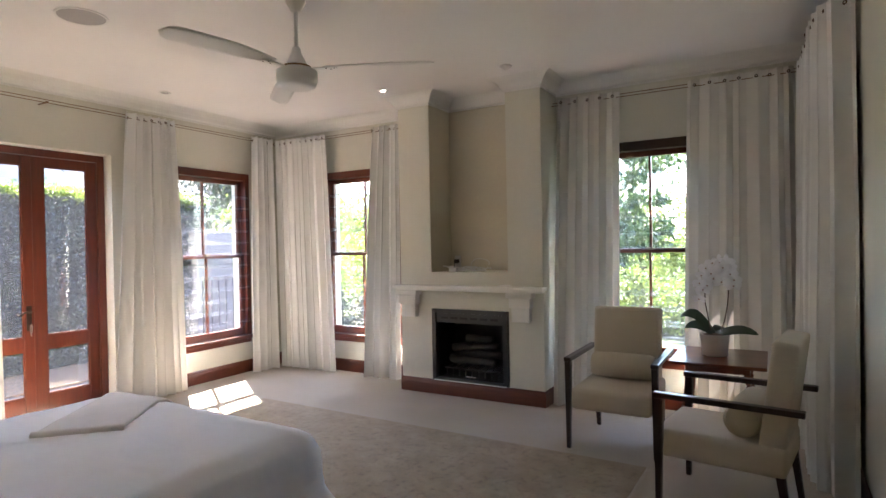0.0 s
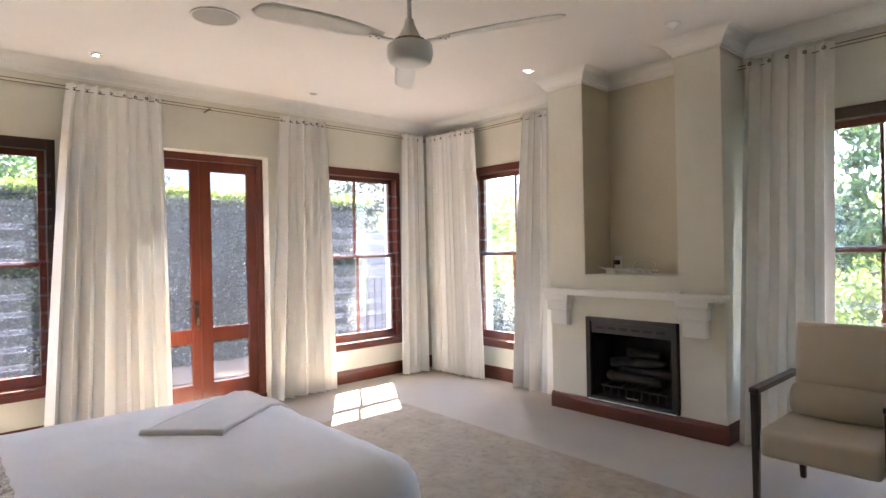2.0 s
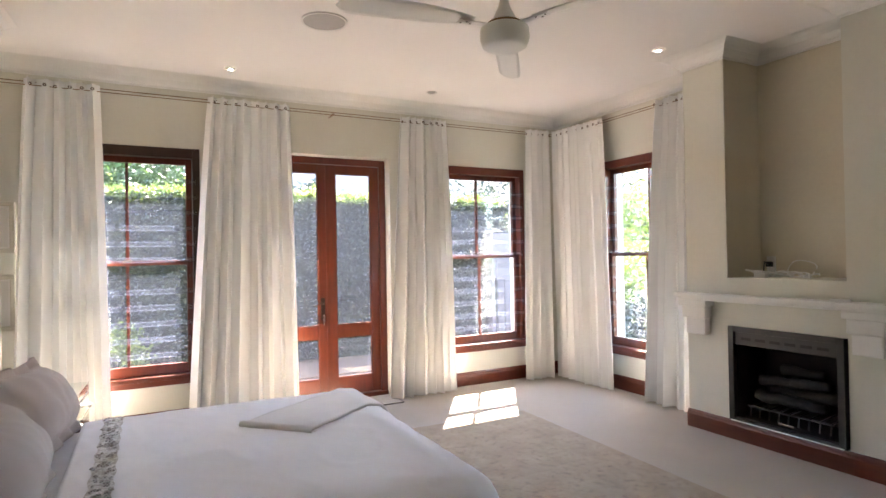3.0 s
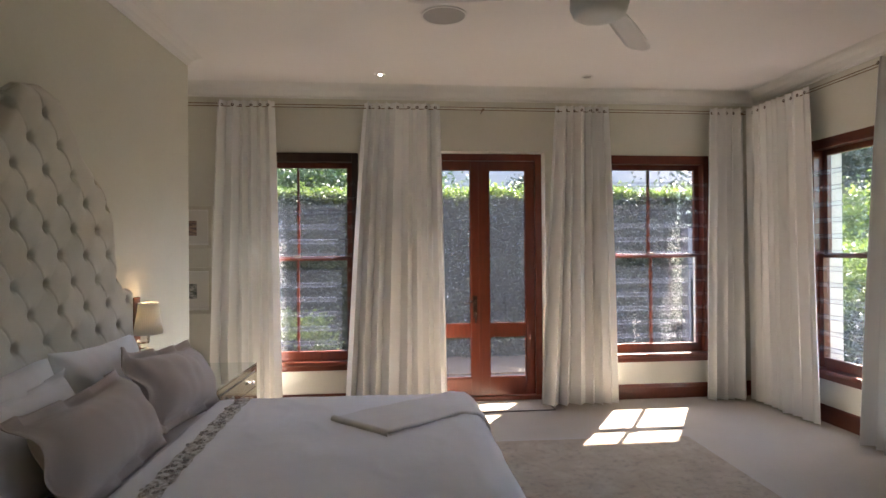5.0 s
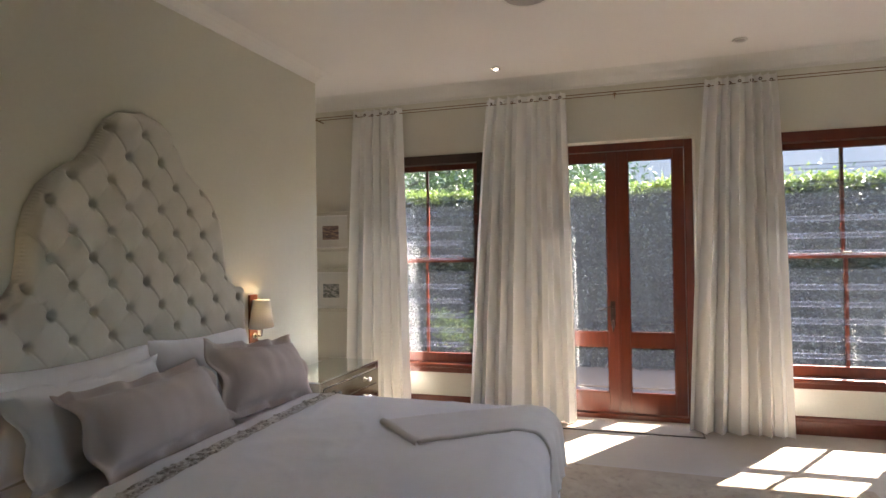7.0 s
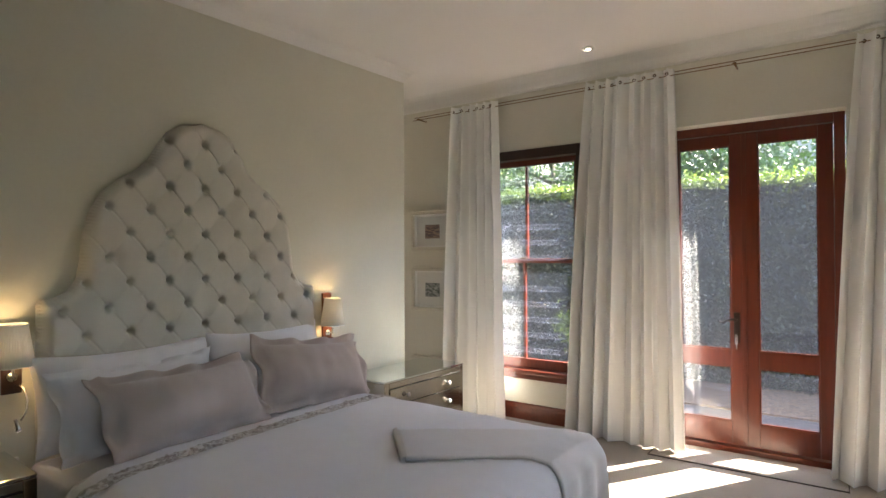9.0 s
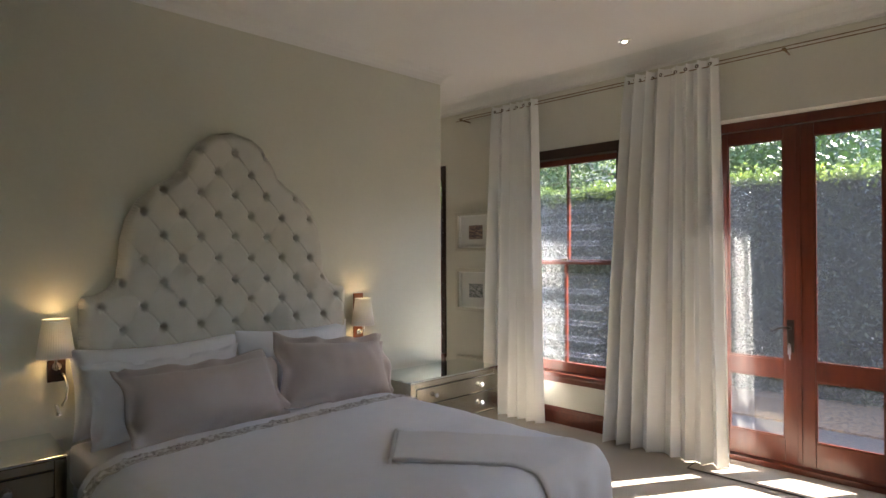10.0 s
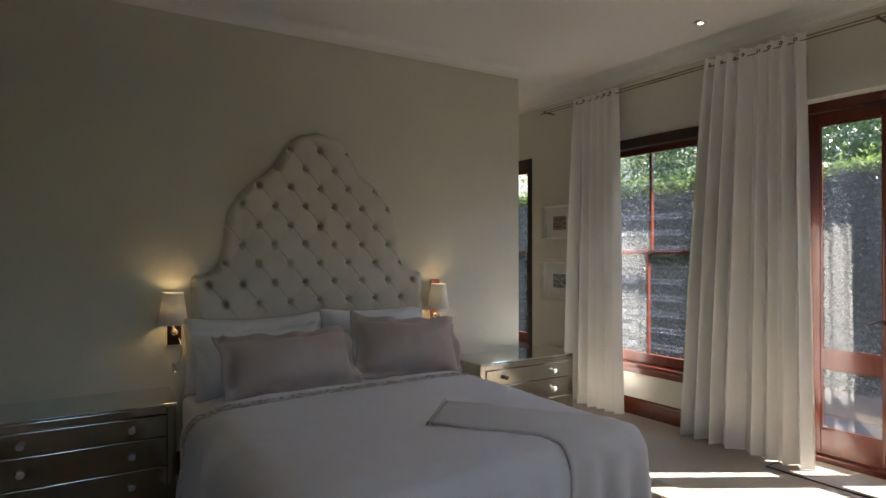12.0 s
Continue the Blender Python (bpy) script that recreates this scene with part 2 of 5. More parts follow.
def rug_shader():
    mat = shader("worn_rug", (0.38, 0.30, 0.20), (0.26, 0.20, 0.125), 0.95, 5.5, 0.003, 300, sheen=0.2)
    nt = mat.node_tree
    b = nt.nodes["Principled BSDF"]
    base = b.inputs["Base Color"].links[0].from_socket
    co = nt.nodes.new("ShaderNodeTexCoord")
    wob = nt.nodes.new("ShaderNodeTexNoise")
    wob.inputs["Scale"].default_value, wob.inputs["Detail"].default_value = 9, 4
    nt.links.new(co.outputs["Object"], wob.inputs["Vector"])
    mixv = nt.nodes.new("ShaderNodeMix")
    mixv.data_type = "VECTOR"
    mixv.inputs[0].default_value = 0.12
    nt.links.new(co.outputs["Object"], mixv.inputs["A"] if "A" in mixv.inputs else mixv.inputs[4])
    nt.links.new(co.outputs["Object"], mixv.inputs[4])
    nt.links.new(wob.outputs["Color"], mixv.inputs[5])
    vor = nt.nodes.new("ShaderNodeTexVoronoi")
    vor.feature, vor.inputs["Scale"].default_value = "DISTANCE_TO_EDGE", 9
    nt.links.new(mixv.outputs[1], vor.inputs["Vector"])
    r1 = nt.nodes.new("ShaderNodeValToRGB")
    r1.color_ramp.elements[0].position, r1.color_ramp.elements[1].position = 0.02, 0.09
    r1.color_ramp.elements[0].color, r1.color_ramp.elements[1].color = (1, 1, 1, 1), (0, 0, 0, 1)
    nt.links.new(vor.outputs["Distance"], r1.inputs[0])
    n = nt.nodes.new("ShaderNodeTexNoise")
    n.inputs["Scale"].default_value, n.inputs["Detail"].default_value, n.inputs["Roughness"].default_value = 21, 9, 0.72
    nt.links.new(co.outputs["Object"], n.inputs["Vector"])
    r2 = nt.nodes.new("ShaderNodeValToRGB")
    r2.color_ramp.elements[0].position, r2.color_ramp.elements[1].position = 0.52, 0.70
    nt.links.new(n.outputs[0], r2.inputs[0])
    mult = nt.nodes.new("ShaderNodeMath")
    mult.operation = "MULTIPLY_ADD"
    nt.links.new(r1.outputs[0], mult.inputs[0])
    mult.inputs[1].default_value = 0.10
    sc = nt.nodes.new("ShaderNodeMath")
    sc.operation, sc.inputs[1].default_value = "MULTIPLY", 0.95
    nt.links.new(r2.outputs[0], sc.inputs[0])
    nt.links.new(sc.outputs[0], mult.inputs[2])
    mx = nt.nodes.new("ShaderNodeMix")
    mx.data_type = "RGBA"
    nt.links.new(mult.outputs[0], mx.inputs[0])
    nt.links.new(base, mx.inputs[6])
    mx.inputs[7].default_value = (0.17, 0.115, 0.08, 1)
    nt.links.new(mx.outputs[2], b.inputs["Base Color"])
    return mat


RUG = rug_shader()
SHADE = shader("pleated_shade", (0.88, 0.87, 0.84), (0.84, 0.83, 0.80), 0.8, 3, transl=0.13)
BULB = glow("lamp_bulb", (1.0, 0.66, 0.28), 3.0)
LED = glow("downlight_led", (1.0, 0.93, 0.8), 4.0)
READING_LED = glow("reading_led", (0.95, 0.97, 1.0), 1.0)


# ---- builders ----
def mesh_of(bm, name, mat, smooth=False):
    me = bpy.data.meshes.new(name)
    bm.normal_update()
    bm.to_mesh(me)
    bm.free()
    me.materials.append(mat)
    if smooth:
        me.polygons.foreach_set("use_smooth", [True] * len(me.polygons))
    return me


def part(name, bm, mat, parent=None, label="", smooth=False, category="", kind="", group=""):
    ob = new(name, mesh_of(bm, name, mat, smooth))
    ob.parent = parent
    return tagged(ob, label, category, group, kind)


def thing(name, label, category, m=None, group="", kind=""):
    ob = new(name)
    ob.empty_display_size = 0.1
    if m is not None:
        ob.matrix_basis = m
    return tagged(ob, label, category, group, kind)


def box(bm, x0, x1, y0, y1, z0, z1, bevel=0.0, seg=2, m=None):
    vs = [bm.verts.new((x, y, z)) for x in (x0, x1) for y in (y0, y1) for z in (z0, z1)]
    fs = [bm.faces.new([vs[i] for i in f]) for f in ((0, 1, 3, 2), (4, 6, 7, 5), (0, 4, 5, 1), (2, 3, 7, 6), (0, 2, 6, 4), (1, 5, 7, 3))]
    if bevel:
        es = list({e for f in fs for e in f.edges})
        r = bmesh.ops.bevel(bm, geom=es, offset=bevel, segments=seg, affect="EDGES", profile=0.6)
        vs = list({v for f in r["faces"] for v in f.verts} | {v for v in vs if v.is_valid})
    if m is not None:
        for v in vs:
            v.co = m @ v.co
    return vs


def lathe(bm, prof, n=24, centre=(0, 0), m=None, ripple=None):
    """Turned body from (radius, height) pairs; closed where the radius is 0."""
    rings = []
    for r, z in prof:
        if r <= 1e-6:
            rings.append([bm.verts.new((centre[0], centre[1], z))])
        else:
            rr = [r * (ripple(2 * math.pi * i / n) if ripple else 1) for i in range(n)]
            rings.append([bm.verts.new((centre[0] + rr[i] * math.cos(2 * math.pi * i / n), centre[1] + rr[i] * math.sin(2 * math.pi * i / n), z)) for i in range(n)])
    for a, b in zip(rings, rings[1:]):
        for i in range(n):
            j = (i + 1) % n
            if len(a) == 1 and len(b) > 1:
                bm.faces.new((a[0], b[j], b[i]))
            elif len(b) == 1 and len(a) > 1:
                bm.faces.new((a[i], a[j], b[0]))
            elif len(a) > 1:
                bm.faces.new((a[i], a[j], b[j], b[i]))
    if m is not None:
        for ring in rings:
            for v in ring:
                v.co = m @ v.co


def tube(bm, pts, r, n=8, taper=None):
    """A round rod along points."""
    pts = [Vector(p) for p in pts]
    rings = []
    for i, p in enumerate(pts):
        d = (pts[min(i + 1, len(pts) - 1)] - pts[max(i - 1, 0)]).normalized()
        side = d.orthogonal().normalized() if abs(d.z) > 0.95 else d.cross(Vector((0, 0, 1))).normalized()
        up = side.cross(d)
        rad = r if taper is None else r + (taper - r) * i / (len(pts) - 1)
        rings.append([bm.verts.new(p + rad * (math.cos(2 * math.pi * k / n) * side + math.sin(2 * math.pi * k / n) * up)) for k in range(n)])
    for a, b in zip(rings, rings[1:]):
        for k in range(n):
            bm.faces.new((a[k], a[(k + 1) % n], b[(k + 1) % n], b[k]))
    bm.faces.new(rings[0][::-1])
    bm.faces.new(rings[-1])


def sheet(bm, f, nu, nv, closed_u=False):
    """A grid of points f(u, v), u and v from 0 to 1."""
    g = [[bm.verts.new(f(i / nu, j / nv)) for j in range(nv + 1)] for i in range(nu if closed_u else nu + 1)]
    for i in range(nu):
        for j in range(nv):
            a, b = g[i], g[(i + 1) % len(g)]
            bm.faces.new((a[j], b[j], b[j + 1], a[j + 1]))
    return g


def solidify(ob, t, offset=0.0):
    md = ob.modifiers.new("thickness", "SOLIDIFY")
    md.thickness, md.offset = t, offset
    return ob


WEST, NORTH, EAST, SOUTH, HIGH, THICK = -5.18, 5.31, 0.76, -3.0, 3.0, 0.30
M_WEST = Matrix.Translation((WEST, 0, 0)) @ pose(0, 0, 0, 0, 0, 90)
M_NORTH = Matrix.Translation((0, NORTH, 0))


def wall(name, u0, u1, thick, m, openings=(), mat=PAINT, label="cream painted plaster wall", high=HIGH, low=0.0):
    """A wall along u with openings (u0, u1, z0, z1) that go through it; its inner face is at 0 and it is built outwards."""
    bm = bmesh.new()
    us = sorted({u0, u1, *[v for o in openings for v in o[:2]]})
    zs = sorted({low, high, *[v for o in openings for v in o[2:]]})
    def solid(i, j):
        if not (0 <= i < len(us) - 1 and 0 <= j < len(zs) - 1):
            return False
        cu, cz = (us[i] + us[i + 1]) / 2, (zs[j] + zs[j + 1]) / 2
        return not any(o[0] < cu < o[1] and o[2] < cz < o[3] for o in openings)
    cache = {}
    def v(i, j, d):
        if (i, j, d) not in cache:
            cache[i, j, d] = bm.verts.new(m @ Vector((us[i], thick * d, zs[j])))
        return cache[i, j, d]
    for i in range(len(us) - 1):
        for j in range(len(zs) - 1):
            if not solid(i, j):
                continue
            bm.faces.new((v(i, j, 0), v(i + 1, j, 0), v(i + 1, j + 1, 0), v(i, j + 1, 0)))
            bm.faces.new((v(i, j, 1), v(i, j + 1, 1), v(i + 1, j + 1, 1), v(i + 1, j, 1)))
            for di, dj, a, b in ((-1, 0, (i, j), (i, j + 1)), (1, 0, (i + 1, j), (i + 1, j + 1)), (0, -1, (i, j), (i + 1, j)), (0, 1, (i, j + 1), (i + 1, j + 1))):
                if not solid(i + di, j + dj):
                    bm.faces.new((v(*a, 0), v(*b, 0), v(*b, 1), v(*a, 1)))
    bmesh.ops.recalc_face_normals(bm, faces=bm.faces)
    return part(name, bm, mat, None, label, kind="structure", category="wall")


# ---- large structure ----
WIN_Z = (0.41, 2.385)
WEST_WINDOWS = [(-1.75, -0.57), (0.26, 1.385), (3.66, 4.83)]
NORTH_WINDOWS = [(-4.42, -3.27), (-1.20, -0.04)]
DOOR = (1.95, 3.17, 0.0, 2.41)
wall("wall_west", SOUTH, NORTH + THICK, THICK, M_WEST, [(a, b, *WIN_Z) for a, b in WEST_WINDOWS] + [DOOR])
wall("wall_north", WEST, EAST, THICK, M_NORTH, [(a, b, *WIN_Z) for a, b in NORTH_WINDOWS])
wall("wall_east", SOUTH, NORTH + THICK, 0.2, Matrix.Translation((EAST, 0, 0)) @ Matrix.Diagonal((-1, 1, 1, 1)) @ pose(0, 0, 0, 0, 0, 90))
wall("wall_south", WEST - THICK, EAST + 0.2, 0.2, Matrix.Translation((0, SOUTH, 0)) @ Matrix.Diagonal((1, -1, 1, 1)))
# the bed's wall stands three degrees askew; its own frame has its origin behind the bed's middle
M_HEAD = Matrix.Translation((-2.575, 0.02, 0)) @ pose(0, 0, 0, 0, 0, -3.15)
wall("wall_headboard", -1.813, 2.13, 0.2, M_HEAD @ Matrix.Diagonal((1, -1, 1, 1)))
wall("wall_dressing", -2.78, -0.22, 0.15, Matrix.Translation((-2.6, 0, 0)) @ pose(0, 0, 0, 0, 0, 90), label="plain painted partition wall")

bm = bmesh.new()
box(bm, WEST - THICK, EAST + 0.2, SOUTH - 0.2, NORTH + THICK, -0.15, 0.0)
part("floor", bm, CARPET, None, "beige short-pile fitted carpet", kind="structure", category="floor")
bm = bmesh.new()
box(bm, WEST - THICK, EAST + 0.2, SOUTH - 0.2, NORTH + THICK, HIGH, HIGH + 0.12)
part("ceiling", bm, CEILING, None, "smooth white painted ceiling", kind="structure", category="ceiling")

# chimney breast with a tall niche over the fireplace
BX0, BX1, BY, NX0, NX1, NZ = -3.0, -1.46, 4.88, -2.636, -1.80, 1.215
FX0, FX1, FZ0, FZ1 = -2.63, -1.815, 0.143, 0.853
bm = bmesh.new()
box(bm, BX0, NX0, BY, NORTH, 0, HIGH)
box(bm, NX1, BX1, BY, NORTH, 0, HIGH)
box(bm, NX0, NX1, BY, NORTH, FZ1, NZ)
box(bm, NX0, NX1, BY, NORTH, 0, FZ0)
bmesh.ops.remove_doubles(bm, verts=bm.verts, dist=0.0001)
part("wall_chimney_breast", bm, PAINT, None, "off-white plastered chimney breast", kind="structure", category="wall")
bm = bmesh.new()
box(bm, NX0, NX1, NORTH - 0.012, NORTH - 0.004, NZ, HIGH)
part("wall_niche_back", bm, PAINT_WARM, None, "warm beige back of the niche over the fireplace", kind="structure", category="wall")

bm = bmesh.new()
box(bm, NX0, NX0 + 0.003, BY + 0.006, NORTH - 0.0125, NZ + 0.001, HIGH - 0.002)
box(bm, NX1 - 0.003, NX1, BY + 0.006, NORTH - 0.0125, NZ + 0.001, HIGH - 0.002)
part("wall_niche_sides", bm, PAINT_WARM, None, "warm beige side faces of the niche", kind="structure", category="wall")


def sweep(name, pts, prof, mat, label, category, closed=False):
    """A moulding: (out, height) pairs carried along a polyline in plan, the room on its right hand."""
    bm = bmesh.new()
    pts = [Vector((*p, 0)) for p in pts]
    rings = []
    for i, p in enumerate(pts):
        d0 = (p - pts[i - 1]).normalized() if i else (pts[1] - p).normalized()
        d1 = (pts[i + 1] - p).normalized() if i < len(pts) - 1 else d0
        n0, n1 = Vector((d0.y, -d0.x, 0)), Vector((d1.y, -d1.x, 0))
        n = (n0 + n1).normalized()
        n /= max(0.3, n.dot(n0))
        rings.append([bm.verts.new(p + n * o + Vector((0, 0, z))) for o, z in prof])
    k = len(prof)
    for a, b in zip(rings, rings[1:]):
        for j in range(k):
            bm.faces.new((a[j], b[j], b[(j + 1) % k], a[(j + 1) % k]))
    bm.faces.new(rings[0])
    bm.faces.new(rings[-1][::-1])
    bmesh.ops.recalc_face_normals(bm, faces=bm.faces)
    return part(name, bm, mat, None, label, kind="structure", category=category)


CORNICE = [(0, HIGH - 0.115), (0.012, HIGH - 0.115), (0.014, HIGH - 0.098), (0.03, HIGH - 0.085), (0.05, HIGH - 0.05), (0.078, HIGH - 0.026), (0.105, HIGH - 0.013), (0.14, HIGH - 0.003), (0, HIGH - 0.004)]
sweep("trim_cornice", [(WEST, SOUTH), (WEST, NORTH), (BX0, NORTH), (BX0, BY), (NX0, BY), (NX0, NORTH - 0.012), (NX1, NORTH - 0.012), (NX1, BY), (BX1, BY), (BX1, NORTH), (EAST, NORTH), (EAST, SOUTH)],
      CORNICE, WHITE, "white moulded plaster cornice", "cornice")
HEAD_COVE = [(0, HIGH - 0.09), (0.006, HIGH - 0.09), (0.012, HIGH - 0.07), (0.028, HIGH - 0.042), (0.055, HIGH - 0.018), (0.09, HIGH - 0.003), (0, HIGH - 0.003)]
sweep("trim_cornice", [tuple((M_HEAD @ Vector(p))[:2]) for p in ((2.13, 0, 0), (-1.813, 0, 0), (-1.813, -0.2, 0))], HEAD_COVE, CEILING, "small white cove over the headboard wall", "cornice")
SKIRT = [(0, 0.001), (0.013, 0.001), (0.013, 0.105), (0.010, 0.118), (0.010, 0.128), (0.005, 0.142), (0, 0.145)]
for run in ([(WEST, SOUTH), (WEST, DOOR[0] - 0.02)], [(WEST, DOOR[1] + 0.02), (WEST, NORTH), (BX0, NORTH), (BX0, BY), (BX1, BY), (BX1, NORTH), (EAST, NORTH), (EAST, SOUTH)],
            [tuple((M_HEAD @ Vector(p))[:2]) for p in ((2.13, 0, 0), (-1.813, 0, 0), (-1.813, -0.2, 0))]):
    sweep("baseboard", run, SKIRT, TIMBER_H, "red-brown varnished timber skirting board", "skirting board")


def sash_window(name, u0, u1, m, dark_head=False, label="red-brown timber sash window with clear security bars"):
    """Box frame, two sashes with a bar and two panes each, a sill and clear strips across the inside."""
    w = thing(name, label, "window", m, kind="structure")
    z0, z1 = WIN_Z
    fr, mid = 0.06, 1.40
    bm = bmesh.new()
    for a, b in ((u0 + 0.002, u0 + fr), (u1 - fr, u1 - 0.002)):
        box(bm, a, b, -0.012, 0.13, z0 + 0.04, z1 - 0.002, 0.004)
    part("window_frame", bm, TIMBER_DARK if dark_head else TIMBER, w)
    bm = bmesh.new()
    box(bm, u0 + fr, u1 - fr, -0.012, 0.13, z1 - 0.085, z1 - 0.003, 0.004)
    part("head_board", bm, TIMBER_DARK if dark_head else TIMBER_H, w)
    bm = bmesh.new()
    box(bm, u0 - 0.0, u1 + 0.0, -0.045, 0.30, z0 - 0.002, z0 + 0.038, 0.008)
    box(bm, u0 + 0.01, u1 - 0.01, -0.015, -0.003, z0 - 0.05, z0 - 0.004, 0.003)
    part("window_sill", bm, TIMBER_H, w)
    for nm, y0, y1, za, zb, bot, top in (("lower_sash", 0.028, 0.066, z0 + 0.04, mid + 0.02, 0.085, 0.04), ("upper_sash", 0.074, 0.112, mid - 0.02, z1 - 0.085, 0.04, 0.05)):
        a, b, st = u0 + fr + 0.002, u1 - fr - 0.002, 0.048
        bm = bmesh.new()
        box(bm, a, a + st, y0, y1, za, zb, 0.003)
        box(bm, b - st, b, y0, y1, za, zb, 0.003)
        box(bm, a + st, b - st, y0 + 0.001, y1 - 0.001, za, za + bot, 0.003)
        box(bm, a + st, b - st, y0 + 0.001, y1 - 0.001, zb - top, zb, 0.003)
        s = part(nm, bm, TIMBER, w)
        bm = bmesh.new()
        c = (a + b) / 2
        box(bm, c - 0.011, c + 0.011, y0 + 0.004, y1 - 0.004, za + bot, zb - top, 0.002)
        part("glazing_bar", bm, TIMBER, s)
        for p, q in ((a + st, c - 0.011), (c + 0.011, b - st)):
            bm = bmesh.new()
            box(bm, p, q, (y0 + y1) / 2 - 0.002, (y0 + y1) / 2 + 0.002, za + bot, zb - top)
            g = part("pane", bm, GLASS, s, "clear glass")
            g.visible_shadow = False
    z = z0 + 0.21
    while z < z1 - 0.2:
        bm = bmesh.new()
        box(bm, u0 + 0.03, u1 - 0.03, -0.022, -0.014, z - 0.016, z + 0.016, 0.002, 1)
        bar = part("security_bar", bm, CLEARBAR, w, "clear polycarbonate strip")
        bar.visible_shadow = False
        bm = bmesh.new()
        for e in (-0.0185, 0.0185):
            box(bm, u0 + 0.03, u1 - 0.03, -0.023, -0.013, z + e - 0.0022, z + e + 0.0022)
        part("strip_edge", bm, BAREDGE, bar, "pale cut edges of the strip")
        z += 0.134
    bm = bmesh.new()
    box(bm, (u0 + u1) / 2 - 0.03, (u0 + u1) / 2 + 0.03, 0.012, 0.028, mid + 0.005, mid + 0.03, 0.003)
    part("sash_catch", bm, BRASS, w)
    return w


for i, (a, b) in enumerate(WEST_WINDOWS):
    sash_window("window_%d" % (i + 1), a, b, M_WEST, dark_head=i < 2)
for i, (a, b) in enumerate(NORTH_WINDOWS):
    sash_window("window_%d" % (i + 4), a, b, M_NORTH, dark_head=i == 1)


def french_door():
    """Two glazed leaves in a frame, set back in the reveal."""
    d = thing("door_1", "closed pair of red-brown timber french doors with glass panes", "door", M_WEST, kind="structure")
    u0, u1, top = DOOR[0], DOOR[1], DOOR[3]
    y0, y1 = 0.12, 0.20
    bm = bmesh.new()
    box(bm, u0 + 0.003, u0 + 0.068, y0, y1, 0.0, top - 0.003, 0.004)
    box(bm, u1 - 0.068, u1 - 0.003, y0, y1, 0.0, top - 0.003, 0.004)
    box(bm, u0 + 0.068, u1 - 0.068, y0, y1, top - 0.068, top - 0.003, 0.004)
    part("door_frame", bm, TIMBER, d)
    bm = bmesh.new()
    box(bm, u0 + 0.003, u1 - 0.003, 0.10, 0.30, -0.01, 0.04, 0.006)
    part("threshold", bm, TIMBER_H, d)
    mid = 2.553
    for k, (a, b) in enumerate(((u0 + 0.071, mid), (mid + 0.003, u1 - 0.071))):
        st = 0.088
        bm = bmesh.new()
        box(bm, a, a + st, 0.145, 0.187, 0.045, top - 0.072, 0.004)
        box(bm, b - st, b, 0.145, 0.187, 0.045, top - 0.072, 0.004)
        box(bm, a + st, b - st, 0.147, 0.185, 0.045, 0.215, 0.004)
        box(bm, a + st, b - st, 0.147, 0.185, 0.622, 0.742, 0.004)
        box(bm, a + st, b - st, 0.147, 0.185, 2.255, top - 0.072, 0.004)
        leaf = part("door_leaf", bm, TIMBER, d)
        for za, zb in ((0.215, 0.622), (0.742, 2.255)):
            bm = bmesh.new()
            for x0, x1, p, q in ((a + st, a + st + 0.01, za, zb), (b - st - 0.01, b - st, za, zb), (a + st + 0.01, b - st - 0.01, za, za + 0.01), (a + st + 0.01, b - st - 0.01, zb - 0.01, zb)):
                box(bm, x0, x1, 0.152, 0.162, p, q)
            part("glazing_bead", bm, TIMBER, leaf)
            bm = bmesh.new()
            box(bm, a + st, b - st, 0.163, 0.167, za, zb)
            g = part("pane", bm, GLASS, leaf, "clear glass")
            g.visible_shadow = False
    bm = bmesh.new()
    box(bm, mid - 0.012, mid + 0.016, 0.136, 0.1445, 0.045, top - 0.074, 0.003)
    part("meeting_strip", bm, TIMBER, d)
    bm = bmesh.new()
    box(bm, mid - 0.072, mid - 0.030, 0.138, 0.145, 0.80, 1.02, 0.004)
    part("handle_plate", bm, IRON, d)
    bm = bmesh.new()
    tube(bm, [(mid - 0.051, 0.14, 0.965), (mid - 0.051, 0.10, 0.965), (mid - 0.075, 0.095, 0.972), (mid - 0.11, 0.095, 0.965), (mid - 0.145, 0.097, 0.945), (mid - 0.165, 0.10, 0.953)], 0.008)
    part("door_handle", bm, IRON, d, smooth=True)
    bm = bmesh.new()
    tube(bm, [(mid - 0.051, 0.138, 0.86), (mid - 0.051, 0.11, 0.86)], 0.005)
    box(bm, mid - 0.062, mid - 0.040, 0.108, 0.111, 0.79, 0.855, 0.002)
    box(bm, mid - 0.055, mid - 0.045, 0.112, 0.115, 0.755, 0.80, 0.001)
    part("key", bm, CHROME, d)


french_door()



# ---- outside ----
bm = bmesh.new()
sheet(bm, lambda u, v: Vector(((u - 0.5) * 1600, (v - 0.5) * 1600, -0.16)), 8, 8)
part("ground", bm, LAWN, None, "sunlit green lawn", kind="structure", category="lawn")
bm = bmesh.new()
box(bm, -6.95, WEST - THICK - 0.013, -6, 7.4, -0.155, -0.11)
box(bm, -5.4, 2.0, NORTH + THICK + 0.01, 7.4, -0.155, -0.111)
part("pavement", bm, PAVING, None, "grey paved path beside the house", kind="structure", category="path")
bm = bmesh.new()
box(bm, -8.6, -6.955, -8, 6.9, -0.157, -0.09)
part("flower_bed", bm, MULCH, None, "bed of brown bark mulch under the hedge", category="flower bed")
bm = bmesh.new()
box(bm, WEST - THICK - 0.012, EAST + 0.22, SOUTH - 0.22, NORTH + THICK + 0.012, HIGH + 0.125, HIGH + 0.25)
box(bm, -5.88, WEST - THICK - 0.002, SOUTH - 0.2, 6.02, 2.76, 2.84)
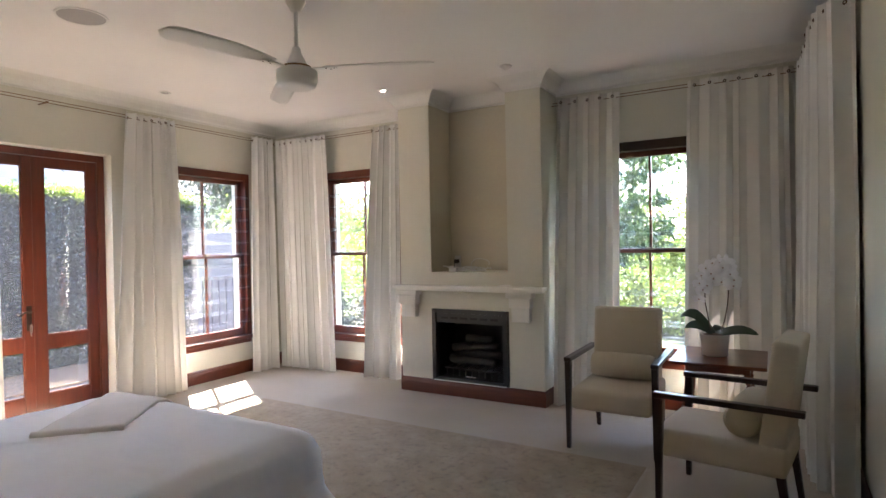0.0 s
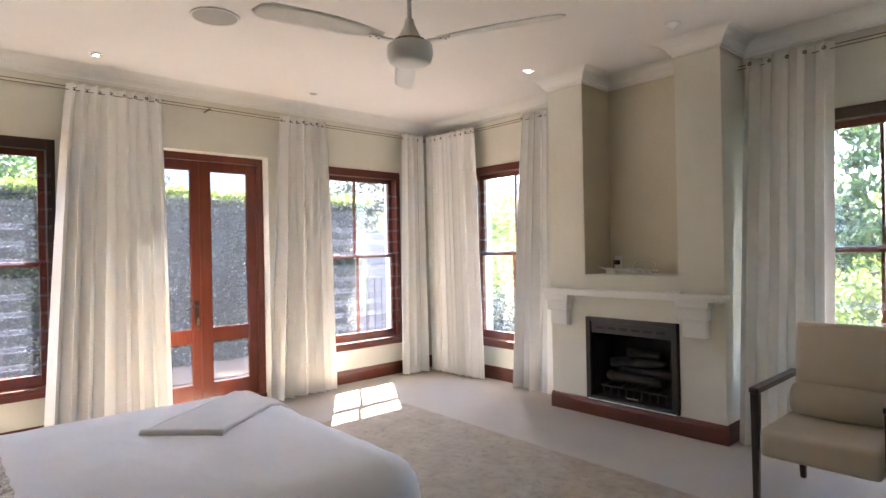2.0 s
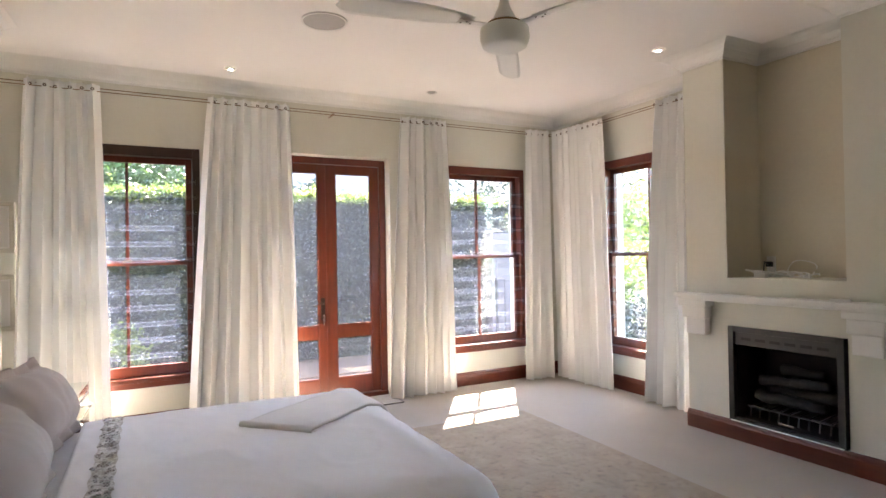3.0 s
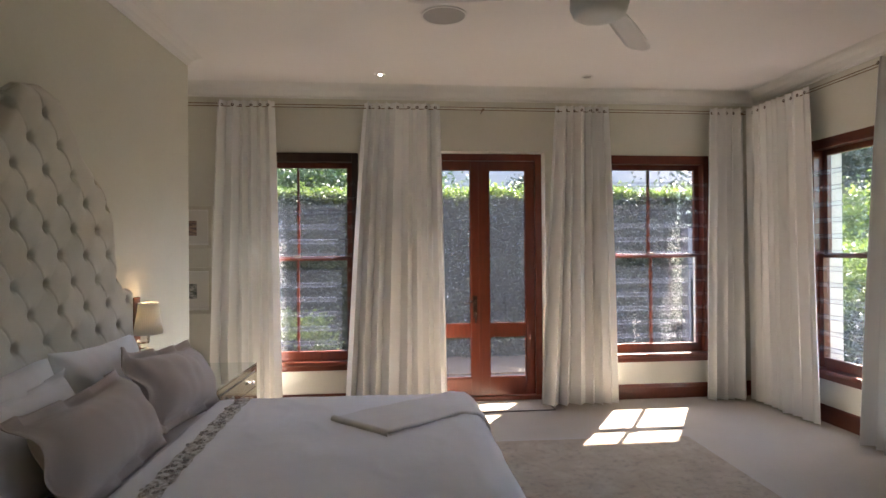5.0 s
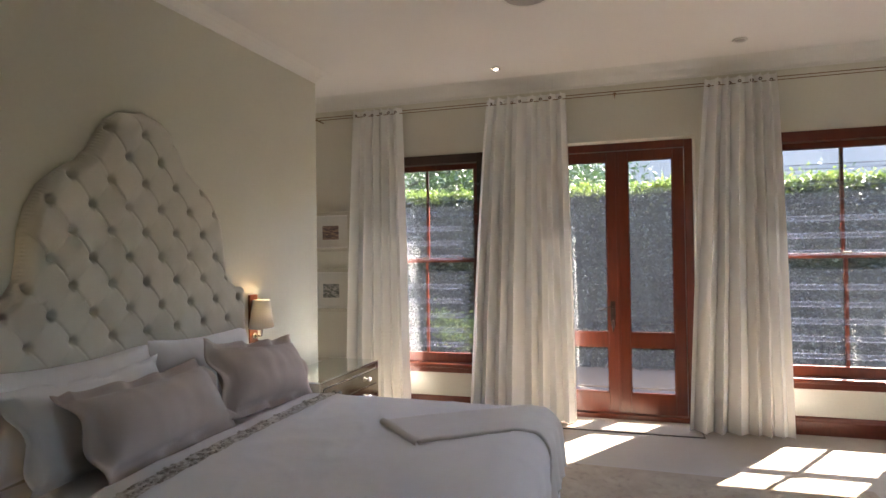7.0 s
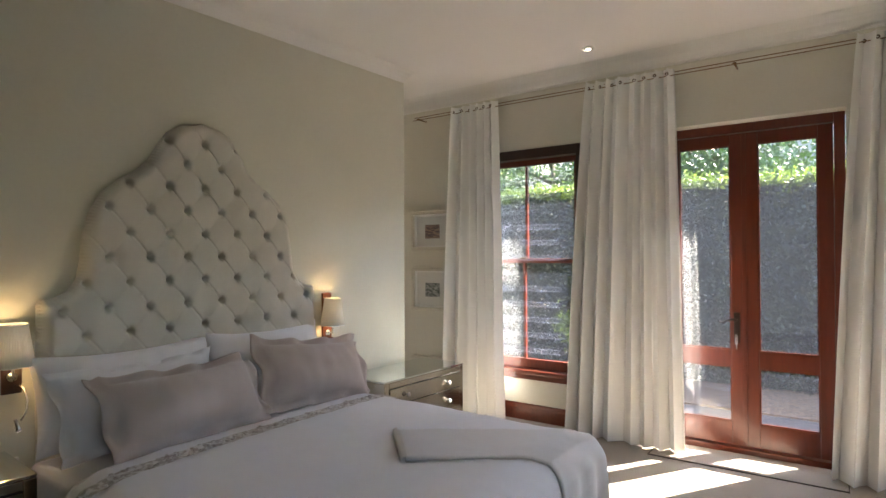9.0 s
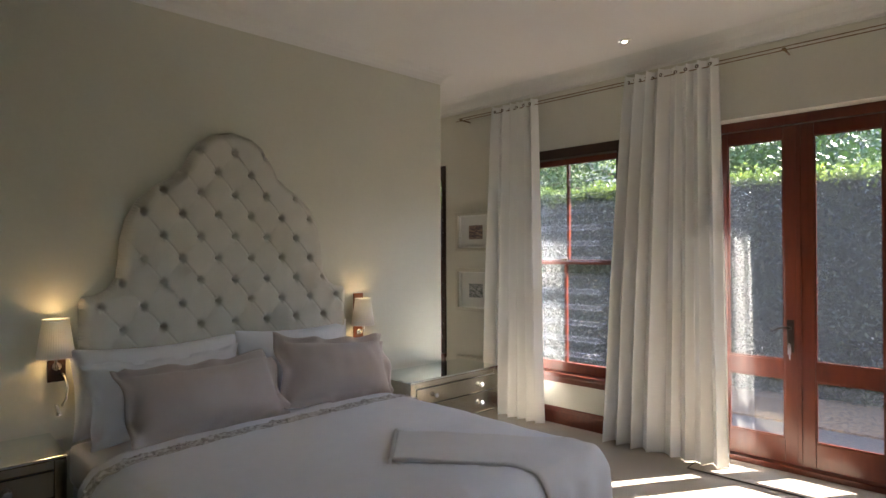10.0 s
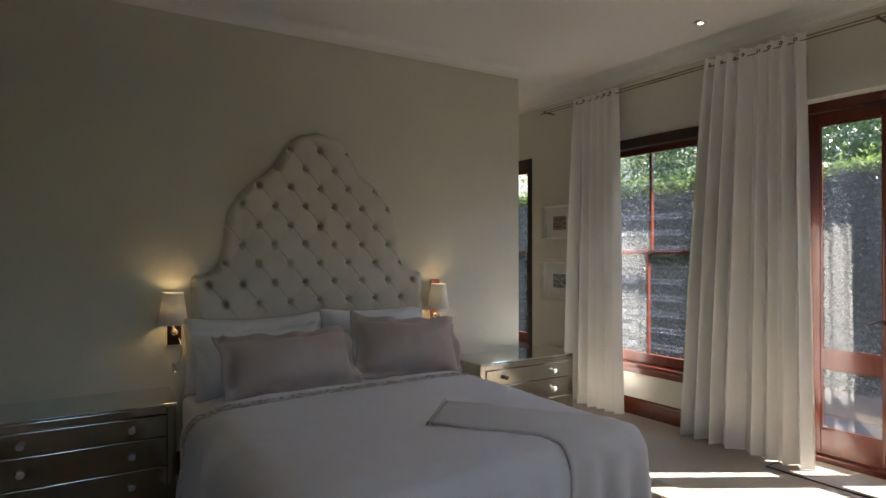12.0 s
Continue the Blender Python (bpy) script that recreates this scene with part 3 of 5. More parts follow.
box(bm, WEST - THICK, 1.3, NORTH + THICK + 0.002, 6.02, 2.76, 2.84)
part("roof", bm, ROOF, None, "grey roof with a shallow eave over the windows", kind="structure", category="roof")


def leaves_mesh(name, pts, size, rng, mat, droop=0.0, long=1.0):
    """Many small folded leaves at the points."""
    n = len(pts)
    a = rng.normal(size=(n, 3))
    a[:, 2] -= droop
    a /= np.linalg.norm(a, axis=1)[:, None]
    b = np.cross(a, rng.normal(size=(n, 3)))
    b /= np.linalg.norm(b, axis=1)[:, None]
    c = np.cross(a, b)
    s = size * rng.uniform(0.6, 1.3, size=(n, 1))
    co = np.empty((n, 4, 3))
    co[:, 0] = pts - a * s * long
    co[:, 1] = pts + b * s * 0.45 + c * s * 0.15
    co[:, 2] = pts + a * s * long
    co[:, 3] = pts - b * s * 0.45 + c * s * 0.15
    me = bpy.data.meshes.new(name)
    me.vertices.add(4 * n)
    me.vertices.foreach_set("co", co.ravel())
    me.loops.add(4 * n)
    me.loops.foreach_set("vertex_index", np.arange(4 * n))
    me.polygons.add(n)
    me.polygons.foreach_set("loop_start", np.arange(0, 4 * n, 4))
    me.update(calc_edges=True)
    me.materials.append(mat)
    return me


def hedge():
    """A clipped hedge: a dark sheet for the shade within, a face and a top of leaves with uneven growth."""
    rng = np.random.default_rng(4)
    h = thing("hedge", "tall clipped dark green hedge with bright new growth on top", "hedge", pose(-8.0, 0, -0.1))
    # sheet behind the leaves, coloured as the hedge's inner shade
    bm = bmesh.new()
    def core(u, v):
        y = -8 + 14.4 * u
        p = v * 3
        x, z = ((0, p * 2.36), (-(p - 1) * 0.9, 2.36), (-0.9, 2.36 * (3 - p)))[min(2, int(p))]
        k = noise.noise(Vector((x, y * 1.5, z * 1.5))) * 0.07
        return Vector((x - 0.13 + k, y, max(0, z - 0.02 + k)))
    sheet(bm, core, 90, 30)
    part("branches", bm, HEDGE_CORE, h, "dark sheet standing in for the shade inside the hedge")
    n = 60000
    y = rng.uniform(-8, 6.5, n)
    z = rng.uniform(0.0, 2.42, n)
    x = rng.normal(0, 0.05, n) - 0.04 + 0.08 * np.sin(y * 2.1) * np.sin(z * 2.7 + y)
    me = leaves_mesh("leaves", np.stack([x, y, z], 1), 0.030, rng, HEDGE)
    o = new("leaves", me)
    o.parent = h
    tagged(o, "small dark green leaves", kind="stuff")
    n = 45000
    y = rng.uniform(-8, 6.5, n)
    x = rng.uniform(-1.0, 0.06, n)
    z = 2.40 + 0.04 * np.sin(y * 5.3) * np.sin(y * 1.7 + x * 4) + rng.exponential(0.036, n) * rng.choice([1, -0.8], n)
    o = new("new_growth", leaves_mesh("new_growth", np.stack([x, y, z], 1), 0.032, rng, FOLIAGE_PALE))
    o.parent = h
    tagged(o, "pale green new shoots", kind="stuff")
    n = 9000
    x, z = rng.uniform(-1.0, 0.0, n), rng.uniform(0, 2.4, n)
    o = new("end_leaves", leaves_mesh("end_leaves", np.stack([x, 6.48 + rng.normal(0, 0.07, n), z], 1), 0.032, rng, HEDGE))
    o.parent = h
    tagged(o, "leaves at the hedge's end", kind="stuff")


hedge()


def tree(name, label, x, y, height, spread, seed, mat, leaf=0.05, count=9000, low=0.35, droop=0.2, long=1.0, trunk=0.12, limbs=9, clump=0.34, category="tree"):
    """A tapered trunk, limbs that fork, and leaves in clumps about their ends."""
    rng = np.random.default_rng(seed)
    t = thing(name, label, category, pose(x, y, -0.16))
    bm = bmesh.new()
    tube(bm, [(0, 0, 0), (0.05, 0.02, height * 0.25), (-0.04, 0.05, height * 0.5), (0.03, 0, height * 0.8)], trunk, 8, trunk * 0.25)
    part("trunk", bm, BARK, t, smooth=True)
    bm = bmesh.new()
    ends = []
    for i in range(limbs):
        ang, z0 = i * 2.4 + rng.uniform(-0.4, 0.4), height * rng.uniform(low, 0.75)
        reach, rise = spread * rng.uniform(0.6, 1.0), height * rng.uniform(0.05, 0.28)
        e = Vector((math.cos(ang) * reach, math.sin(ang) * reach, min(height * 0.97, z0 + rise)))
        s = Vector((0, 0, z0))
        mid = s.lerp(e, 0.5) + Vector((0, 0, 0.1 * height * rng.uniform(0, 1)))
        tube(bm, [s, mid, e], trunk * 0.35, 6, trunk * 0.08)
        ends += [e, mid.lerp(e, 0.5)]
        for k in range(3):
            f = e + Vector(rng.normal(size=3)) * spread * 0.28
            tube(bm, [mid.lerp(e, 0.4 + 0.2 * k), f], trunk * 0.12, 5, trunk * 0.04)
            ends.append(f)
    ends.append(Vector((0, 0, height * 0.95)))
    part("limbs", bm, BARK, t, smooth=True)
    c = np.array([tuple(e) for e in ends])[rng.integers(0, len(ends), count)]
    pts = c + rng.normal(size=(count, 3)) * spread * clump * np.array([1, 1, 0.7]) * rng.uniform(0.3, 1, (count, 1))
    pts[:, 2] = np.maximum(pts[:, 2], 0.05)
    o = new("crown", leaves_mesh("crown", pts, leaf, rng, mat, droop, long))
    o.parent = t
    tagged(o, "loose leafy crown", kind="stuff")
    return t


tree("tree", "young leafy fruit tree with drooping leaves outside the window", -1.95, 9.2, 3.5, 0.9, 3, FOLIAGE, 0.055, 5200, 0.2, 1.0, 1.5, 0.04, 12, 0.20)
tree("tree", "green tree behind the hedge", -12.5, -2.2, 5.2, 2.4, 8, FOLIAGE, 0.052, 26000, 0.35)
tree("tree", "yellow-green tree behind the hedge", -13.5, -6.6, 5.0, 2.4, 9, FOLIAGE_PALE, 0.05, 24000, 0.3)
tree("tree", "broad green tree behind the hedge", -13.0, 1.2, 4.4, 1.9, 10, FOLIAGE, 0.052, 22000, 0.4)
tree("tree", "tall dark green tree beyond the garden", -30.0, 24.0, 7.5, 4.2, 14, HEDGE, 0.14, 16000, 0.3)
tree("tree", "dark green tree far off", -16.0, 34.0, 5.5, 3.0, 15, HEDGE, 0.14, 9000, 0.3)
for i, (x, y, h, s) in enumerate([(-9.2, 9.2, 1.9, 1.0), (-7.6, 12.0, 1.9, 1.2), (-5.9, 11.0, 1.5, 1.1), (-4.2, 13.5, 1.8, 1.3), (-2.2, 13.0, 1.5, 1.2), (-0.2, 12.2, 1.4, 1.1), (1.4, 14.0, 1.7, 1.3), (-10.5, 14.5, 2.2, 1.6), (-13, 18, 2.6, 2.0), (-1.0, 10.6, 0.9, 0.8), (-5.0, 16.5, 2.0, 1.8), (0.0, 19.0, 2.4, 2.2), (-8.2, 17.0, 2.2, 1.8), (-1.9, 11.4, 0.9, 0.8)]):
    tree("shrub", "sunlit pale green garden shrub", x, y, h, s, 30 + i, FOLIAGE_PALE, 0.05, 6500, 0.1, 0.0, 1.0, 0.04, 9, 0.3, "shrub")
for i, (x, y) in enumerate([(-6.9, 7.9), (-6.0, 8.2), (-5.1, 8.0), (-4.2, 8.2), (-3.2, 8.1)]):
    tree("low_shrub", "low dark green garden shrub beside the path", x, y, 0.7, 0.5, 60 + i, HEDGE, 0.035, 3000, 0.1, 0.0, 1.0, 0.02, 7, 0.32, "shrub")
tree("low_shrub", "small bright green shrub at the foot of the hedge", -7.55, 0.6, 0.8, 0.35, 70, FOLIAGE_PALE, 0.03, 1800, 0.1, 0.0, 1.0, 0.015, 7, 0.3, "shrub")
for i, (x, y, h, s) in enumerate([(-16, 21, 3.9, 2.4), (-19, 24, 4.3, 2.6), (-22.5, 23, 4.0, 2.6), (-26, 27, 4.6, 3.0), (-12.5, 23, 3.6, 2.4), (-30, 31, 5.0, 3.2), (-8.5, 25, 4.0, 2.8), (-4, 27, 4.2, 3.0)]):
    tree("tree", "pale green garden tree in full sun", x, y, h, s, 80 + i, FOLIAGE_PALE, 0.11, 5000, 0.15, 0.1, 1.0, 0.08, 9, 0.34)
for i, (x, y, h) in enumerate([(-8.9, 7.7, 2.0), (-9.7, 8.4, 2.5), (-8.2, 8.5, 1.7), (-10.6, 7.6, 2.6)]):
    tree("shrub", "bright shrub beyond the garden railing", x, y, h, 0.8, 120 + i, FOLIAGE_PALE, 0.045, 6000, 0.1, 0.0, 1.0, 0.03, 9, 0.3, "shrub")
for i in range(10):
    tree("tree", "dark tree at the foot of the far slope", -47 + 3 * (i % 3), -12 + 4.6 * i, 5.4 + 0.4 * (i * 7 % 4), 2.0, 100 + i, HEDGE, 0.15, 3500, 0.2, 0.1, 1.0, 0.12, 7, 0.34)

bm = bmesh.new()
box(bm, -8.1, -7.88, 6.1, 6.82, -0.157, 1.77, 0.01)
part("garden_wall", bm, RENDERED, None, "grey plastered garden wall at the hedge's end", category="wall")


def railing():
    g = thing("garden_railing", "low black metal railing beside the grey garden wall", "railing", pose(-7.62, 6.0, -0.11, 0, 0, 90))
    for a, z in ((0.0, 1.14), (1.44, 1.14)):
        bm = bmesh.new()
        box(bm, a, a + 0.035, -0.018, 0.018, 0, z, 0.003)
        part("post", bm, BLACK, g)
    for z in (0.10, 1.10):
        bm = bmesh.new()
        box(bm, 0.035, 1.44, -0.012, 0.012, z, z + 0.03, 0.003)
        part("rail", bm, BLACK, g)
    for i in range(9):
        bm = bmesh.new()
        x = 0.175 + i * 0.141
        box(bm, x - 0.007, x + 0.007, -0.007, 0.007, 0.13, 1.10)
        part("baluster", bm, BLACK, g)


railing()


def hills(name, label, dist, height, a0, a1, seed):
    bm = bmesh.new()
    def f(u, v):
        a = radians(a0 + (a1 - a0) * u)
        h = height * (0.72 + 0.30 * noise.noise(Vector((a * 2.2, seed, 0))) + 0.12 * noise.noise(Vector((a * 14, seed, 1))))
        h *= min(1.0, (1 - u) * 3.0 + 0.12)
        d = dist * (1 + v * 0.5)
        return Vector((d * math.sin(a), d * math.cos(a), -2 + h * math.sin(v * 1.57)))
    sheet(bm, f, 120, 6)
    part(name, bm, HILL, None, label, smooth=True, kind="structure", category="hill")


hills("backdrop_hills", "hazy far mountain slope", 520, 330, -140, -35, 2.3)

# ---- curtains ----
def smooth_noise(x, s):
    return noise.noise(Vector((x, s * 7.13, 0.5)))


def curtain(label, top, bottom, folds, seed, mat=CURTAIN, z1=2.82, z0=0.012, amp=0.060, group="curtains on the west wall"):
    """A hanging panel with eyelets; top and bottom are polylines in plan."""
    def along(line, u):
        ls = [math.dist(a, b) for a, b in zip(line, line[1:])]
        d = u * sum(ls)
        for (a, b), l in zip(zip(line, line[1:]), ls):
            if d <= l + 1e-9:
                k = d / l
                return Vector((a[0] + (b[0] - a[0]) * k, a[1] + (b[1] - a[1]) * k, 0)), Vector((-(b[1] - a[1]) / l, (b[0] - a[0]) / l, 0))
            d -= l
        return Vector((*line[-1], 0)), Vector((-(line[-1][1] - line[-2][1]), line[-1][0] - line[-2][0], 0)).normalized()
    c = thing("curtain", label, "curtain", pose((top[0][0] + top[-1][0]) / 2, (top[0][1] + top[-1][1]) / 2, 0), group=group)
    base = Vector(c.matrix_basis.translation)
    def phase(u, v):
        return 2 * math.pi * (folds * u + 0.60 * smooth_noise(u * folds * 0.6, seed) + 0.30 * (1 - v) * smooth_noise(u * 2.4 + v * 0.4, seed + 3)) + seed
    def f(u, v):
        z = z0 + (z1 - z0) * v
        k = (1 - v) ** 0.8
        pt, nt = along(top, u)
        pb, nb = along(bottom, u)
        p, n = pt.lerp(pb, k), nt.lerp(nb, k).normalized()
        w = phase(u, v)
        a = amp * (0.78 + 0.70 * smooth_noise(u * folds * 0.9 + 5, seed + 1)) * (0.8 + 0.45 * (1 - v)) * (1 + 0.5 * (1 - v) * smooth_noise(u * 5, seed + 9))
        wave = 0.95 * math.sin(w) + 0.20 * math.sin(2 * w + 1.1) * (0.5 + smooth_noise(u * folds * 0.5 + 9, seed + 2)) + 0.05 * smooth_noise(u * folds * 2.2 + 3, seed + 6)
        q = p + n * (a * wave + 0.03 * (1 - v) * smooth_noise(u * 2 + v * 2, seed + 5)) + Vector((-n.y, n.x, 0)) * (-0.010 * math.sin(2 * w))
        zz = z + (0.006 * smooth_noise(u * 9, seed) if v < 0.01 else 0) + (0.006 * abs(math.sin(w)) if v > 0.995 else 0)
        return q + Vector((0, 0, zz)) - base
    bm = bmesh.new()
    sheet(bm, f, max(24, int(folds * 16)), 56)
    part("cloth", bm, mat, c, smooth=True)
    m = int(round(folds))
    for i in range(m):
        u = (i + 0.5) / m
        p, n = along(top, u)
        bm = bmesh.new()
        turn = Matrix.Translation(f(u, 0.985) - n * 0.008) @ Matrix.Rotation(math.atan2(n.y, n.x), 4, "Z") @ Matrix.Rotation(math.pi / 2, 4, "Y")
        lathe(bm, [(0.007, -0.003), (0.0135, 0.0), (0.007, 0.003), (0.005, 0.0), (0.007, -0.003)], 14, m=turn)
        part("eyelet", bm, EYELET, c, smooth=True)
    return c


RX = -5.045
W_LABEL = "off-white full-length eyelet curtain drawn aside"
curtain(W_LABEL + ", beside the picture frames", [(RX, 0.16), (RX, 0.64)], [(RX + 0.02, 0.06), (RX, 0.70)], 6, 1)
curtain(W_LABEL + ", wide bunch between window and doors", [(RX, 1.46), (RX, 2.15)], [(RX + 0.04, 1.27), (RX + 0.01, 2.20)], 8, 2)
curtain(W_LABEL + ", between doors and window", [(RX, 3.24), (RX, 3.74)], [(RX + 0.03, 3.08), (RX + 0.02, 3.81)], 7, 3)
curtain(W_LABEL + ", narrow bunch in the corner", [(RX + 0.01, 4.76), (RX + 0.02, 5.10)], [(RX + 0.03, 4.70), (RX + 0.03, 5.10)], 5, 4)
NY = 5.19
N_GROUP = "curtains on the fireplace wall"
curtain("off-white full-length eyelet curtain spread from the corner", [(RX + 0.03, NY - 0.04), (-4.26, NY)], [(RX + 0.06, NY - 0.06), (-4.14, NY - 0.02)], 9, 5, amp=0.036, group=N_GROUP)
curtain("off-white full-length eyelet curtain bunched against the chimney breast", [(-3.56, NY), (-3.22, NY)], [(-3.72, NY - 0.03), (-3.24, NY - 0.01)], 5, 6, group=N_GROUP)
curtain("sheer-backed off-white curtain bunched beside the chimney breast", [(-1.40, NY - 0.02), (-0.84, NY)], [(-1.40, NY - 0.24), (-0.86, NY - 0.10)], 5, 7, SHEER, amp=0.04, group=N_GROUP)
curtain("off-white curtain closed across the wall behind the side table", [(-0.27, NY), (0.50, NY)], [(-0.33, NY - 0.02), (0.50, NY - 0.04)], 7, 8, SHEER, amp=0.026, group=N_GROUP)
curtain("off-white curtain along the side wall behind the armchair", [(0.53, NY - 0.06), (0.56, 4.1), (0.60, 3.90), (0.735, 3.80)], [(0.50, NY - 0.08), (0.53, 4.1), (0.58, 3.92), (0.735, 3.80)], 11, 9, CURTAIN, amp=0.03, group="curtain on the side wall")


def curtain_wire(label, a, b, brackets):
    """Two thin steel wires with small turned ends."""
    w = thing("curtain_rail", label, "curtain rail", pose(*a))
    d = Vector(b) - Vector(a)
    n = Vector((-d.y, d.x, 0)).normalized()
    for k, dz in ((0, -0.02), (1, 0.012)):
        bm = bmesh.new()
        tube(bm, [n * 0.03 * k + Vector((0, 0, dz)), d + n * 0.03 * k + Vector((0, 0, dz))], 0.0035, 6)
        part("wire", bm, BRASS, w)
    for t in brackets:
        p = d * t
        bm = bmesh.new()
        tube(bm, [p - n * 0.02 + Vector((0, 0, -0.02)), p + n * 0.115 + Vector((0, 0, -0.02))], 0.007, 8)
        lathe(bm, [(0, -0.012), (0.012, -0.006), (0.014, 0), (0.012, 0.006), (0, 0.012)], 10, m=Matrix.Translation(p - n * 0.02 + Vector((0, 0, -0.02))))
        part("bracket", bm, BRASS, w, smooth=True)


curtain_wire("thin double curtain wire along the door wall", (RX - 0.0, -0.30, 2.79), (RX, 5.17, 2.79), (0.015, 0.52, 0.985))
curtain_wire("thin double curtain wire over the corner window", (-5.10, NY, 2.79), (-3.04, NY, 2.79), (0.99,))
curtain_wire("thin double curtain wire beside the chimney breast", (-1.50, NY, 2.79), (0.58, NY, 2.79), (0.01, 0.98))

# ---- fireplace ----
def fireplace():
    f = thing("fireplace", "black gas fireplace insert with ceramic logs set in the chimney breast", "fireplace", pose((FX0 + FX1) / 2, BY, FZ0))
    w, h = (FX1 - FX0) / 2, FZ1 - FZ0
    bm = bmesh.new()
    box(bm, -w + 0.001, -w + 0.045, -0.018, 0.03, 0.001, h - 0.001, 0.004)
    box(bm, w - 0.045, w - 0.001, -0.018, 0.03, 0.001, h - 0.001, 0.004)
    box(bm, -w + 0.045, w - 0.045, -0.018, 0.03, h - 0.04, h - 0.001, 0.004)
    box(bm, -w + 0.045, w - 0.045, -0.018, 0.03, 0.001, 0.03, 0.004)
    part("surround", bm, BLACK, f)
    bm = bmesh.new()
    box(bm, -w + 0.02, w - 0.01, -0.026, -0.0185, 0.003, 0.010, 0.001, 1)
    part("sealing_strip", bm, WHITE, f, "thin white strip under the surround")
    bm = bmesh.new()
    box(bm, -w + 0.045, w - 0.045, 0.0, 0.02, h - 0.135, h - 0.04, 0.003)
    part("top_panel", bm, BLACK, f)
    for i in range(6):
        bm = bmesh.new()
        x = -0.27 + i * 0.108
        box(bm, x - 0.038, x + 0.038, -0.004, -0.001, h - 0.098, h - 0.078, 0.001, 1)
        part("vent", bm, SOOT, f)
    bm = bmesh.new()
    a, b = w - 0.045, 0.36
    for c in ((-a, -a + 0.01, 0.02, b, 0.03, h - 0.13), (a - 0.01, a, 0.02, b, 0.03, h - 0.13), (-a, a, b, b + 0.01, 0.03, h - 0.04), (-a, a, 0.02, b, 0.02, 0.03), (-a, a, 0.02, b, h - 0.13, h - 0.12)):
        box(bm, *c)
    part("firebox", bm, SOOT, f)
    bm = bmesh.new()
    for i in range(9):
        x = -0.28 + i * 0.07
        tube(bm, [(x, 0.05, 0.05), (x, 0.06, 0.12), (x, 0.25, 0.14)], 0.006, 6)
    tube(bm, [(-0.3, 0.055, 0.12), (0.3, 0.055, 0.12)], 0.007, 6)
    part("grate", bm, BLACK, f)
    rng = random.Random(2)
    for x0, x1, y, z, r in ((-0.26, 0.22, 0.12, 0.20, 0.045), (-0.2, 0.28, 0.2, 0.25, 0.05), (-0.25, 0.1, 0.15, 0.32, 0.04), (-0.02, 0.25, 0.13, 0.34, 0.036), (-0.12, 0.16, 0.2, 0.40, 0.04)):
        bm = bmesh.new()
        pts = [(x0 + (x1 - x0) * k / 6, y + rng.uniform(-0.012, 0.012), z + rng.uniform(-0.01, 0.01)) for k in range(7)]
        tube(bm, pts, r, 10, r * 0.8)
        part("log", bm, LOG, f, "charred ceramic log", smooth=True)
    bm = bmesh.new()
    box(bm, -0.05, 0.06, 0.012, 0.017, 0.045, 0.06, 0.002, 1)
    part("badge", bm, CHROME, f)


fireplace()


def mantel():
    m = thing("mantelpiece", "off-white plaster mantel shelf on two stepped corbels", "mantelpiece", pose(-2.22, BY, 1.05))
    bm = bmesh.new()
    box(bm, -0.80, 0.80, -0.135, -0.002, 0.008, 0.040, 0.006)
    part("shelf", bm, WHITE, m)
    bm = bmesh.new()
    box(bm, -0.775, 0.775, -0.115, -0.002, -0.012, 0.008, 0.004)
    part("bed_moulding", bm, WHITE, m)
    for x in (-0.655, 0.56):
        bm = bmesh.new()
        box(bm, x - 0.125, x + 0.125, -0.108, -0.002, -0.06, -0.013, 0.006)
        box(bm, x - 0.105, x + 0.105, -0.09, -0.002, -0.155, -0.0605, 0.01)
        box(bm, x - 0.088, x + 0.088, -0.066, -0.002, -0.285, -0.1555, 0.01)
        part("corbel", bm, WHITE, m, smooth=False)


mantel()
r = thing("remote_control", "small pale remote control lying on the mantel shelf", "remote control", pose(-1.80, BY - 0.075, 1.091, 0, 0, 8))
bm = bmesh.new()
box(bm, -0.055, 0.055, -0.018, 0.018, 0, 0.016, 0.005)
part("case", bm, PLASTIC, r)
bm = bmesh.new()
box(bm, -0.045, -0.01, -0.01, 0.01, 0.0165, 0.018, 0.001, 1)
part("buttons", bm, GREYPLASTIC, r)

s = thing("wall_socket", "white wall socket with a plug, in the niche", "socket", pose(-2.55, NORTH - 0.012, 1.31))
bm = bmesh.new()
box(bm, -0.035, 0.035, -0.012, 0.0, -0.06, 0.06, 0.004)
part("plate", bm, PLASTIC, s)
bm = bmesh.new()
box(bm, -0.02, 0.02, -0.05, -0.012, -0.02, 0.02, 0.006)
part("plug", bm, BLACK, s)


